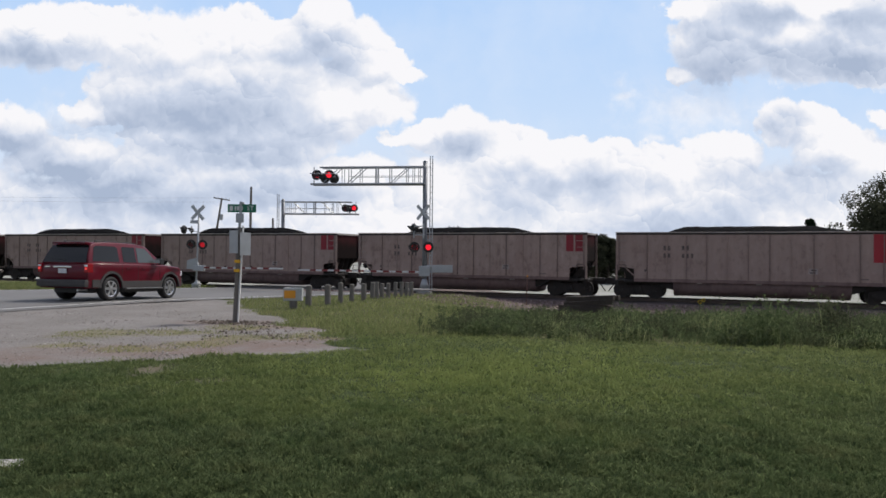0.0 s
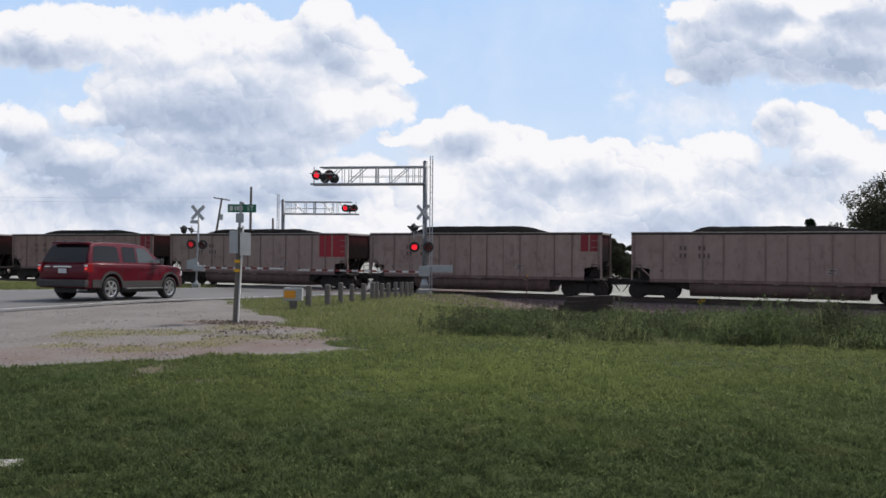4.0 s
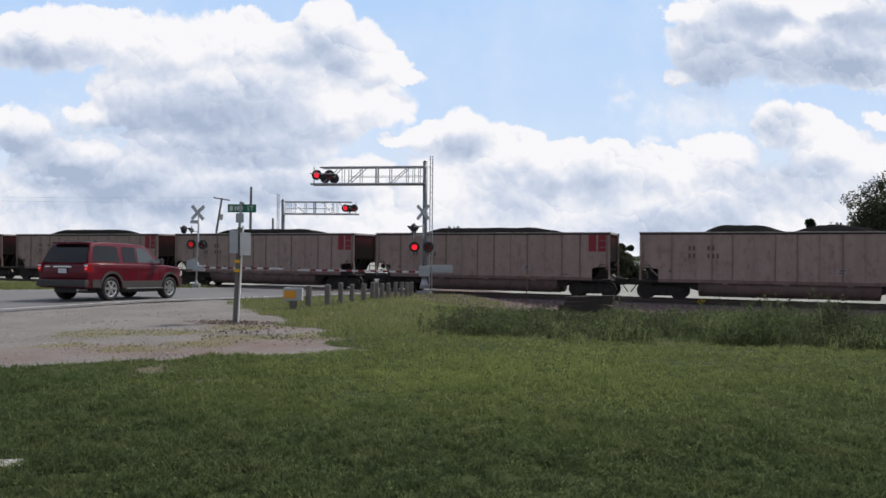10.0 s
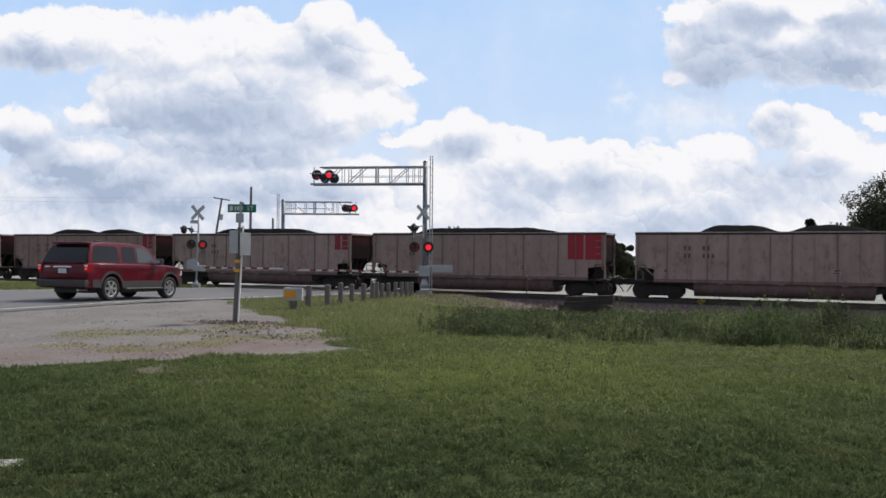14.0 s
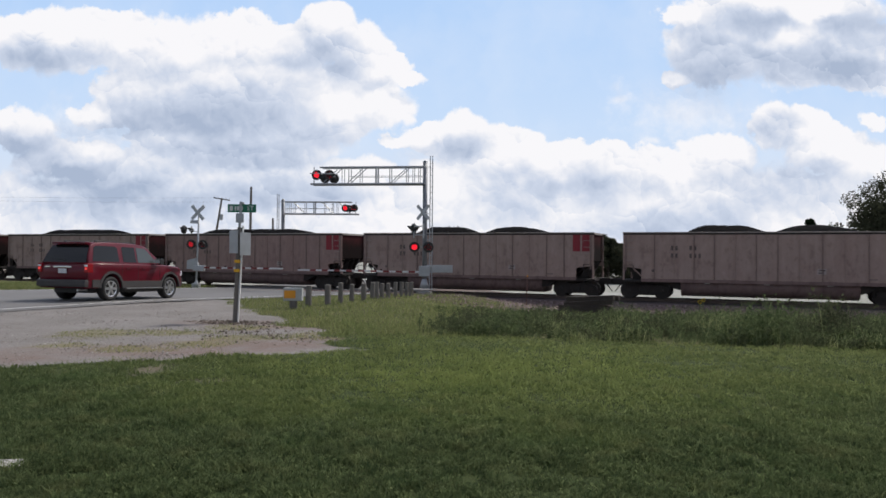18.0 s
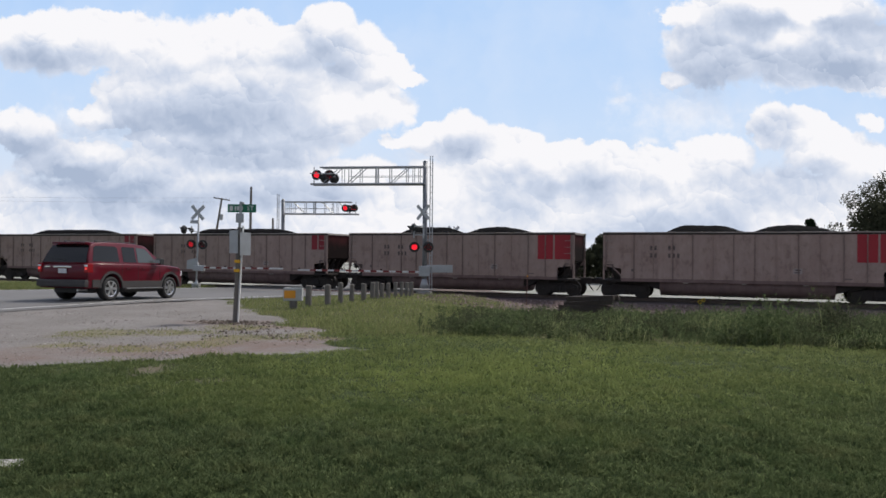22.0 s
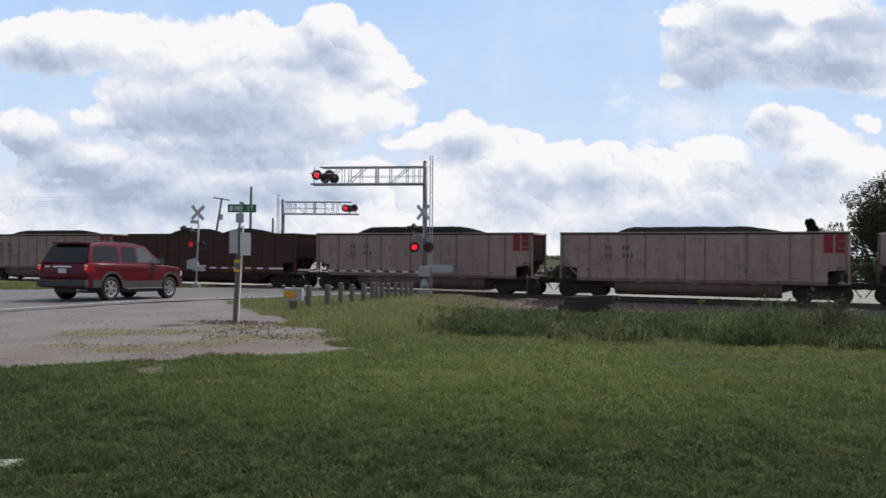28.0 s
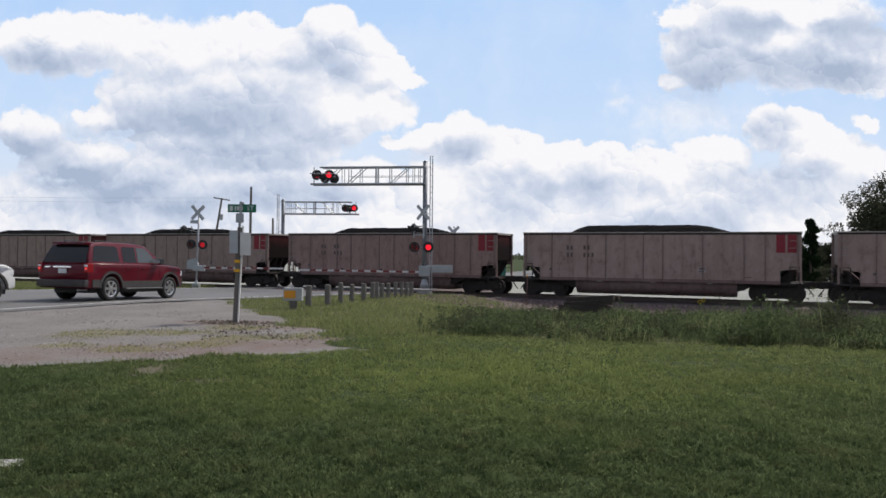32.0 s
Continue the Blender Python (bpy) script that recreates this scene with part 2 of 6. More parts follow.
def sky_material():
    m = Mat("cloudy_sky", 1.0)
    m.t.nodes.remove(m.b)
    n = m.node("Mapping")
    n.inputs["Scale"].default_value = (0.01 / SKY_S, 0.01 / SKY_S, 0.01 / SKY_S)
    m.link(m.co, n.inputs[0])
    P = n.outputs[0]                   # x to the right, z up from the horizon, in hundreds

    def vm(op, a, b):
        k = m.t.nodes.new("ShaderNodeVectorMath")
        k.operation = op
        for v, s in ((a, k.inputs[0]), (b, k.inputs[1])):
            if isinstance(v, tuple):
                s.default_value = v
            else:
                m.link(v, s)
        return k

    def warp(scale, amount, detail):
        w = m.node("TexNoise", Scale=scale, Detail=detail, Roughness=0.55)
        m.link(P, w.inputs["Vector"])
        d = vm("SUBTRACT", w.outputs["Color"], (0.5, 0.5, 0.5)).outputs[0]
        return vm("MULTIPLY", d, (amount, 0, amount)).outputs[0]

    def warped(off):
        w = vm("ADD", P, warp(0.7, 0.5, 2.0)).outputs[0]
        w = vm("ADD", w, warp(2.4, 0.34, 4.0)).outputs[0]
        w = vm("ADD", w, warp(8.0, 0.10, 3.0)).outputs[0]
        return vm("ADD", w, off).outputs[0]

    W = warped((0, 0, 0))
    W_UP = warped((0.10, 0, 0.26))        # a step towards the light: how much cloud lies above

    def puffs(where, spots, soft):
        """Highest of many ellipses (x, z, rx, rz), each falling from 1 at its middle to 0 at its rim."""
        top = None
        for x, z, rx, rz in spots:
            d = vm("MULTIPLY", vm("SUBTRACT", where, (x, 0, z)).outputs[0], (0.88 / rx, 0, 0.85 / rz)).outputs[0]
            v = m.math("SUBTRACT", 1.0, vm("LENGTH", d, (0, 0, 0)).outputs["Value"])
            if top is None:
                top = v
            else:
                k = m.t.nodes.new("ShaderNodeMath")
                k.operation = "SMOOTH_MAX"
                m.link(top, k.inputs[0])
                m.link(v, k.inputs[1])
                k.inputs[2].default_value = soft
                top = k.outputs[0]
        return top

    def step(v, lo, hi, a=0.0, b=1.0):
        k = m.t.nodes.new("ShaderNodeMapRange")
        k.interpolation_type = "SMOOTHSTEP"
        for x, s in zip((v, lo, hi, a, b), k.inputs[:5]):
            if isinstance(x, (int, float)):
                s.default_value = x
            else:
                m.link(x, s)
        return k.outputs[0]

    big = [(-7.12, 3.74, 1.3, 0.60), (-5.87, 3.71, 1.1, 0.58), (-4.81, 3.64, 1.2, 0.62), (-3.83, 3.71, 1.1, 0.60), (-2.84, 3.71, 0.9, 0.5), (-2.15, 4.04, 0.55, 0.55), (-1.6, 3.64, 0.62, 0.55),
           (-1.2, 3.25, 0.6, 0.32), (-0.7, 3.1, 0.42, 0.12), (-1.26, 2.66, 0.8, 0.4), (-2.05, 2.6, 1.0, 0.6), (-3.7, 2.85, 2.4, 1.05), (-5.5, 2.75, 0.9, 0.6), (-6.3, 2.4, 0.6, 0.24), (-3.4, 2.0, 1.8, 0.55),
           (-4.7, 1.93, 1.1, 0.45)]
    low = [(-7.58, 2.07, 0.65, 0.42), (-6.7, 1.6, 1.1, 0.4), (-5.67, 1.4, 1.4, 0.45), (-4.68, 1.0, 1.2, 0.5), (-5.0, 0.4, 6.0, 1.0), (-3.0, 1.2, 1.6, 0.5), (-1.7, 1.35, 1.2, 0.45), (-0.27, 2.2, 0.58, 0.3), (-0.9, 2.08, 0.28, 0.13)]
    mid = [(0.26, 2.1, 0.75, 0.5), (0.99, 1.84, 0.85, 0.52), (2.17, 1.52, 0.95, 0.5), (2.9, 1.58, 0.55, 0.46), (3.95, 1.5, 1.0, 0.45), (4.87, 1.85, 0.85, 0.46), (5.92, 2.44, 0.44, 0.44), (6.48, 2.38, 0.48, 0.4),
           (6.97, 2.0, 0.85, 0.42), (7.76, 1.74, 0.85, 0.5), (3.5, 0.7, 7.0, 1.15), (7.72, 2.54, 0.3, 0.17)]
    right = [(5.0, 3.8, 1.05, 0.72), (6.25, 3.97, 1.35, 0.85), (7.43, 3.78, 1.25, 0.75), (4.3, 4.45, 0.36, 0.22), (4.14, 3.25, 0.30, 0.19), (6.2, 4.6, 2.2, 0.5)]
    thin_bits = [(3.16, 2.84, 0.40, 0.13), (3.72, 2.07, 0.26, 0.1), (-6.4, 2.1, 1.3, 0.7), (-0.1, 1.9, 1.1, 0.5), (4.4, 2.6, 1.8, 0.8)]

    def density(where):
        a = m.math("MAXIMUM", puffs(where, big, 0.10), puffs(where, mid, 0.10))
        return m.math("MAXIMUM", a, m.math("MAXIMUM", puffs(where, right, 0.10), puffs(where, low, 0.12)))

    def billow(where):
        """Rounded heads, small ones on large ones."""
        v = m.t.nodes.new("ShaderNodeTexVoronoi")
        v.feature = "SMOOTH_F1"
        for k, x in (("Scale", 1.5), ("Detail", 3.0), ("Roughness", 0.5), ("Lacunarity", 2.3), ("Smoothness", 0.8)):
            v.inputs[k].default_value = x
        m.link(where, v.inputs["Vector"])
        return m.math("SUBTRACT", 0.5, v.outputs["Distance"])

    soft_w = vm("ADD", P, warp(1.6, 0.5, 3.0)).outputs[0]
    head = billow(soft_w)
    head_up = billow(vm("ADD", soft_w, (0.05, 0, 0.12)).outputs[0])
    rag = m.math("MULTIPLY", m.math("SUBTRACT", m.noise(4.0, 6, 0.6, P), 0.5), 0.75)
    rag = m.math("ADD", rag, m.math("MULTIPLY", head, 0.5))
    here = density(W)
    dens = m.math("ADD", m.math("MINIMUM", m.math("MULTIPLY", here, 2.3), 0.9), rag)
    # crisp rims here, wisps there
    width = step(m.noise(0.75, 2, 0.5, P), 0.38, 0.66, 0.16, 0.55)
    mask = step(dens, -0.06, width)
    veil = step(m.math("ADD", puffs(W, thin_bits, 0.2), rag), -0.1, 0.9, 0.0, 0.7)
    mask = m.math("MAXIMUM", mask, veil)
    # thick parts are grey underneath, tops and rims are bright
    grey = [(-4.1, 2.33, 2.0, 0.7), (-3.5, 1.9, 1.8, 0.5), (-2.25, 3.6, 0.85, 0.5), (-7.3, 3.5, 0.9, 0.3), (-7.6, 1.67, 1.0, 0.45), (-6.5, 1.3, 1.8, 0.4), (-5.6, 0.8, 2.4, 0.5), (-3.0, 1.1, 1.6, 0.35),
            (0.4, 1.97, 0.6, 0.28), (1.3, 1.08, 1.0, 0.5), (2.7, 1.28, 0.85, 0.55), (3.8, 0.6, 1.4, 0.35), (4.9, 0.82, 0.9, 0.45), (6.05, 1.34, 1.2, 0.55), (6.0, 2.4, 0.5, 0.32)]
    dark = [(4.9, 3.65, 1.1, 0.7), (6.6, 3.6, 1.8, 0.6), (7.5, 4.1, 1.1, 0.55), (5.6, 4.2, 1.0, 0.4)]
    soft_grey = vm("ADD", P, warp(1.1, 0.7, 3.0)).outputs[0]
    shade = step(puffs(soft_grey, grey, 0.25), -0.30, 0.80, 0.0, 0.52)
    broad = [(-5.2, 2.7, 3.6, 1.3), (-5.0, 0.9, 4.5, 0.9), (6.4, 3.8, 2.4, 0.9)]
    shade = m.math("ADD", shade, step(puffs(soft_grey, broad, 0.3), -0.1, 0.7, 0.0, 0.17))
    shade = m.math("MAXIMUM", shade, step(puffs(soft_grey, dark, 0.2), -0.15, 0.75, 0.0, 0.60))
    hole = step(puffs(soft_grey, [(6.05, 3.94, 0.42, 0.26), (6.7, 4.5, 0.5, 0.2), (5.9, 3.15, 0.3, 0.14)], 0.1), -0.2, 0.8, 0.0, 0.45)
    shade = m.math("SUBTRACT", shade, hole)
    shade = m.math("ADD", shade, m.math("MULTIPLY", m.math("SUBTRACT", m.noise(1.2, 5, 0.5, soft_w), 0.46), 0.45))

    def lobes(where, scale, amount):
        """Each head is bright on top and greyer at its foot, with a sharp rim against the one behind."""
        v = m.t.nodes.new("ShaderNodeTexVoronoi")
        v.inputs["Scale"].default_value = scale
        m.link(where, v.inputs["Vector"])
        d = vm("SUBTRACT", where, v.outputs["Position"])
        sp = m.t.nodes.new("ShaderNodeSeparateXYZ")
        m.link(d.outputs[0], sp.inputs[0])
        up = m.math("ADD", m.math("MULTIPLY", sp.outputs["Z"], scale), m.math("MULTIPLY", sp.outputs["X"], 0.35 * scale))
        return m.math("MULTIPLY", m.math("MULTIPLY", step(up, -0.75, 0.45, 1.0, -0.35), amount), step(m.noise(0.9, 2, 0.5, where), 0.35, 0.62))

    flat = vm("MULTIPLY", vm("ADD", soft_w, warp(3.0, 0.35, 4.0)).outputs[0], (1, 0, 1.25)).outputs[0]
    shade = m.math("ADD", shade, lobes(flat, 0.85, 0.19))
    shade = m.math("ADD", shade, lobes(vm("ADD", flat, (3.3, 0, 1.7)).outputs[0], 2.1, 0.11))
    shade = m.math("ADD", shade, m.math("MULTIPLY", m.math("SUBTRACT", head_up, head), 0.40))
    above = m.math("SUBTRACT", density(W_UP), here)
    shade = m.math("ADD", shade, m.math("MULTIPLY", m.math("MAXIMUM", m.math("MINIMUM", above, 0.35), -0.35), 0.55))
    cloud = m.ramp(shade, [(0.0, (0.935, 0.94, 0.955)), (0.2, (0.80, 0.835, 0.895)), (0.48, (0.60, 0.675, 0.80)), (0.9, (0.40, 0.485, 0.63))])
    # clear sky, paler near the horizon
    sep = m.t.nodes.new("ShaderNodeSeparateXYZ")
    m.link(P, sep.inputs[0])
    h = m.math("MULTIPLY", sep.outputs["Z"], 0.2, True)
    blue = m.ramp(h, [(0.0, (0.74, 0.79, 0.86)), (0.2, (0.70, 0.78, 0.89)), (0.45, (0.58, 0.74, 0.95)), (0.9, (0.46, 0.66, 0.95))])
    thin = m.ramp(m.noise(0.6, 4, 0.55, W), [(0.42, (0, 0, 0)), (0.8, (0.3, 0.3, 0.3))])
    blue = m.mix(thin, blue, (0.86, 0.90, 0.95))
    c = m.mix(mask, blue, cloud)
    e = m.node("Emission", Strength=1.0)
    m.link(c, e.inputs[0])
    m.link(e.outputs[0], m.t.nodes["Material Output"].inputs[0])
    return m.m


bm = bmesh.new()
for a, b in ((-3300, -260), (3300, -260), (3300, 2300), (-3300, 2300)):
    bm.verts.new((a, 0, b))
bm.faces.new(bm.verts)
backdrop = part("backdrop", bm, sky_material(), None)
tagged(backdrop, "bright white cumulus clouds in a pale blue sky", "sky", kind="structure")
SKY_POSE = pose(0, SKY_Y, 1.6, 0, 0.5, 0)
backdrop.matrix_basis = SKY_POSE


# ---- ground ----
def gravel_at(x, y):
    """1 on the bare gravel corner, 0 on grass."""
    wob = 0.75 * noise.noise((x * 0.8, y * 0.8, 0)) + 0.25 * noise.noise((x * 2.1, y * 2.1, 5)) + 0.15 * noise.noise((x * 3, y * 3, 4))
    front = y - (10.35 + 0.41 * (x + 6.16)) + wob
    right = -(x + 1.75 + 0.46 * (y - 13.3)) + wob * 1.3
    if x * ROAD_N.x + y * ROAD_N.y < ROAD_LEFT:
        return 0.0
    return max(0.0, min(1.0, 0.5 + min(front, right) * 1.4))


def spots_at(x, y, spots):
    """How far a place lies inside soft uneven patches (x, y, rx, ry)."""
    w = 0.35 * noise.noise((x * 1.3, y * 1.3, 21)) + 0.3 * noise.noise((x * 3.1, y * 3.1, 22))
    return max(0.0, min(1.0, max(1.25 - math.hypot((x - cx) / rx, (y - cy) / ry) + w for cx, cy, rx, ry in spots) * 1.3))


GRASSY = [(-6.6, 14.5, 0.9, 1.0), (-5.2, 12.2, 0.9, 0.5), (-5.4, 14.8, 1.0, 0.7), (-3.7, 14.0, 0.9, 0.7), (-6.5, 12.6, 0.6, 0.4), (-4.3, 12.9, 0.8, 0.5), (-2.4, 14.6, 0.9, 0.9), (-4.4, 16.2, 0.9, 0.8)]
EARTHY = [(-4.8, 12.0, 2.2, 0.9), (-3.3, 12.9, 1.6, 1.0), (-6.6, 11.0, 1.2, 0.6), (-2.2, 13.9, 0.9, 0.8), (-5.0, 17.3, 1.3, 0.9), (-3.3, 16.4, 1.2, 0.7)]


BARE = [(-2.75, 5.25, 0.30, 0.12), (-2.95, 9.2, 0.22, 0.16), (-3.95, 10.0, 0.22, 0.55)]


def verge_at(x, y):
    """1 on the rough strip between lawn and ballast."""
    edge = 14.9 - 0.32 * max(0.0, x - 0.4) + 0.014 * max(0.0, x - 0.4) ** 2
    return max(0.0, min(1.0, 0.5 + (y - edge + 0.3 * noise.noise((x * 0.8, y * 0.8, 9))) * 1.2))


def axis(fine0, fine1, step, lo, hi):
    a = list(np.arange(fine0, fine1 + 1e-6, step))
    s, p = step, fine1
    while p < hi:
        s *= 1.25
        p += s
        a.append(min(p, hi))
    s, p = step, fine0
    while p > lo:
        s *= 1.25
        p -= s
        a.insert(0, max(p, lo))
    return a


gx, gy = axis(-22, 24, 0.3, -3000, 3000), axis(3, 60, 0.3, -400, 3490)
verts, masks, wear = [], [], []
for y in gy:
    for x in gx:
        bumpy = 0.025 * noise.noise((x * 0.5, y * 0.5, 2)) + 0.012 * noise.noise((x * 1.7, y * 1.7, 7))
        verts.append((x, y, ground_z(x, y) + bumpy * (1 if y < 60 else 0)))
        v = to_track(x, y)
        side_ = x * ROAD_N.x + y * ROAD_N.y
        reach = 3.6 if side_ < ROAD_LEFT else 5.0 + min(max((side_ + 12) / 6, 0), 1) * 7.5
        masks += [gravel_at(x, y), verge_at(x, y) if v > 0 else 0.0, 1.0 if (-330 if x < 8 else -75) < v < reach + 1.2 * noise.noise((x * 0.5, y * 0.5, 3)) else 0.0, 1.0 if v > -7.6 + 0.6 * noise.noise((x * 0.4, y * 0.4, 6)) else 0.0]
        on_corner = -12 < x < 0 and 9 < y < 22
        wear += [spots_at(x, y, EARTHY) if on_corner else 0.0, spots_at(x, y, GRASSY) if on_corner else 0.0, spots_at(x, y, BARE) if -5 < x < -1.5 and 3 < y < 11 else 0.0, 1.0]
nx = len(gx)
faces = [(j * nx + i, j * nx + i + 1, (j + 1) * nx + i + 1, (j + 1) * nx + i) for j in range(len(gy) - 1) for i in range(nx - 1)]
me = bpy.data.meshes.new("ground")
me.from_pydata(verts, [], faces)
att = me.color_attributes.new("cover", "FLOAT_COLOR", "POINT")
att.data.foreach_set("color", masks)
att = me.color_attributes.new("wear", "FLOAT_COLOR", "POINT")
att.data.foreach_set("color", wear)

m = Mat("ground_cover", 0.95, 0.0, 0.08)
va = m.t.nodes.new("ShaderNodeVertexColor")
va.layer_name = "cover"
sep = m.t.nodes.new("ShaderNodeSeparateColor")
m.link(va.outputs[0], sep.inputs[0])
g = m.noise(0.35, 6, 0.65)
gf = m.noise(26, 5, 0.7)
rough_n = m.noise(3.0, 5, 0.7)
lawn = m.mix(m.ramp(g, [(0.35, (0, 0, 0)), (0.7, (1, 1, 1))]), (0.05, 0.072, 0.028), (0.075, 0.096, 0.036))
# dark flecks put the shade between the blades into the soil
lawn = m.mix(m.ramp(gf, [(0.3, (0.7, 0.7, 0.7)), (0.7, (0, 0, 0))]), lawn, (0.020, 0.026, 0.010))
verge = m.mix(m.ramp(rough_n, [(0.35, (0, 0, 0)), (0.65, (1, 1, 1))]), (0.065, 0.08, 0.028), (0.105, 0.10, 0.05))
c = m.mix(sep.outputs[1], lawn, verge)
peb = m.noise(60, 4, 0.75)
grav = m.mix(m.ramp(m.noise(0.6, 5), [(0.35, (0, 0, 0)), (0.7, (1, 1, 1))]), (0.245, 0.236, 0.228), (0.185, 0.176, 0.168))
grav = m.mix(m.ramp(peb, [(0.35, (0.5, 0.5, 0.5)), (0.6, (0, 0, 0))]), grav, (0.145, 0.128, 0.115))
wv = m.t.nodes.new("ShaderNodeVertexColor")
wv.layer_name = "wear"
wsep = m.t.nodes.new("ShaderNodeSeparateColor")
m.link(wv.outputs[0], wsep.inputs[0])
blotch = m.noise(2.2, 6, 0.7, m.scaled(1.0, 1.6, 1.0))
earth = m.math("ADD", m.math("MULTIPLY", wsep.outputs[0], 0.75), m.math("MULTIPLY", m.math("SUBTRACT", blotch, 0.45), 1.6))
grav = m.mix(m.ramp(earth, [(0.1, (0, 0, 0)), (0.95, (0.85, 0.85, 0.85))]), grav, m.mix(rough_n, (0.235, 0.178, 0.158), (0.135, 0.098, 0.085)))
turf = m.math("ADD", wsep.outputs[1], m.math("MULTIPLY", m.math("SUBTRACT", rough_n, 0.5), 1.5))
grav = m.mix(m.ramp(turf, [(0.2, (0, 0, 0)), (1.0, (0.75, 0.75, 0.75))]), grav, (0.165, 0.15, 0.07))
gm = m.math("ADD", sep.outputs[0], m.math("MULTIPLY", m.math("SUBTRACT", rough_n, 0.5), 0.8))
c = m.mix(m.ramp(gm, [(0.42, (0, 0, 0)), (0.58, (1, 1, 1))]), c, grav)
c = m.mix(m.math("MULTIPLY", m.math("MULTIPLY", wsep.outputs[2], m.math("ADD", rough_n, 0.35), True), 0.8), c, m.mix(peb, (0.16, 0.125, 0.10), (0.27, 0.225, 0.185)))
stony = m.mix(m.ramp(gf, [(0.35, (0, 0, 0)), (0.65, (1, 1, 1))]), (0.10, 0.08, 0.075), (0.20, 0.165, 0.15))
yard = m.mix(m.ramp(g, [(0.35, (0, 0, 0)), (0.65, (1, 1, 1))]), (0.34, 0.34, 0.32), (0.25, 0.26, 0.22))
bed = m.mix(va.outputs[1], yard, stony)
c = m.mix(sep.outputs[2], c, bed)
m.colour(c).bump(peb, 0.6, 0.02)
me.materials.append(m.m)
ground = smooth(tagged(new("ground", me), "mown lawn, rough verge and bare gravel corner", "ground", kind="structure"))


def strip(name, cross, along0, along1, step, mat, m, label, category, jitter=0.0):
    """A long sheet: cross is (across, height) pairs, swept along its own y axis."""
    bm = bmesh.new()
    rows = []
    n = max(2, int((along1 - along0) / step) + 1)
    for i in range(n):
        a = along0 + (along1 - along0) * i / (n - 1)
        rows.append([bm.verts.new((c, a, (h(a) if callable(h) else h) + jitter * noise.noise((c * 3, a * 1.5, 1)))) for c, h in cross])
    for r0, r1 in zip(rows, rows[1:]):
        for i in range(len(cross) - 1):
            bm.faces.new((r0[i], r0[i + 1], r1[i + 1], r1[i]))
    bmesh.ops.recalc_face_normals(bm, faces=bm.faces)
    ob = part(name, bm, mat, None)
    ob.matrix_basis = m
    return tagged(ob, label, category, kind="structure")


# track bed
TRACK = Matrix(((ALONG.x, AWAY.x, 0, TRACK0.x), (ALONG.y, AWAY.y, 0, TRACK0.y), (0, 0, 1, RAIL_Z), (0, 0, 0, 1)))
BED = TRACK @ pose(0, 0, 0, 0, 0, -90)   # its y runs along the track, its x towards the camera's side
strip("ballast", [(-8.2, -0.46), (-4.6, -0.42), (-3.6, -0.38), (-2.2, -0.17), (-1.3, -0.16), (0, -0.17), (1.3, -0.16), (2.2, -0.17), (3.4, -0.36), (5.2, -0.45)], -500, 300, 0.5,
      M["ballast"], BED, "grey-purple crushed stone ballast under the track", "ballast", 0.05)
track = thing("railway_track", TRACK, "single railway track of worn steel rails on timber ties", "track")
track["kind"] = "structure"
rail_shape = [(-0.07, -0.17), (0.07, -0.17), (0.07, -0.155), (0.012, -0.13), (0.012, -0.045), (0.036, -0.035), (0.036, 0), (-0.036, 0), (-0.036, -0.035), (-0.012, -0.045), (-0.012, -0.13), (-0.07, -0.155)]
rail = part("rail", aprism(rail_shape, "x", -500, 300), M["rail"], track)
rail.matrix_basis = pose(0, -0.755, 0)
again(rail, 0, 0.755, 0)
tie = part("tie", abox(-0.115, 0.115, -1.3, 1.3, -0.36, -0.165, 0.01), M["tie"], track)
tie.matrix_basis = pose(-60, 0, 0)
for i in range(1, 190):
    again(tie, -60 + i * 0.52, random.uniform(-0.04, 0.04), random.uniform(-0.008, 0.004), 0, 0, random.uniform(-1, 1))

# road over the crossing
ROAD_M = Matrix(((ROAD_N.x, ROAD_DIR.x, 0, 0), (ROAD_N.y, ROAD_DIR.y, 0, 0), (0, 0, 1, 0), (0, 0, 0, 1)))


def road_h(side, lift):
    def h(a):
        p = ROAD_N * side + ROAD_DIR * a
        return road_z(to_track(p.x, p.y)) + lift
    return h


RW = ROAD_RIGHT - ROAD_LEFT
strip("road", [(ROAD_LEFT + RW * i / 8, road_h(ROAD_LEFT + RW * i / 8, 0.03)) for i in range(9)], -20, 400, 0.8, M["asphalt"], ROAD_M, "worn grey asphalt road crossing the railway", "road")
M["line_white"] = worn("road_paint_white", (0.7, 0.7, 0.68), (0.3, 0.3, 0.29), 3, 0.7)
for nm, off, mat in (("edge_line", ROAD_RIGHT - 0.8, "line_white"), ("edge_line", ROAD_LEFT + 0.6, "line_white")):
    strip(nm, [(off - 0.06, road_h(off - 0.06, 0.036)), (off + 0.06, road_h(off + 0.06, 0.036))], -20, 42, 0.8, M[mat], ROAD_M, "worn white painted road edge line", "road marking")


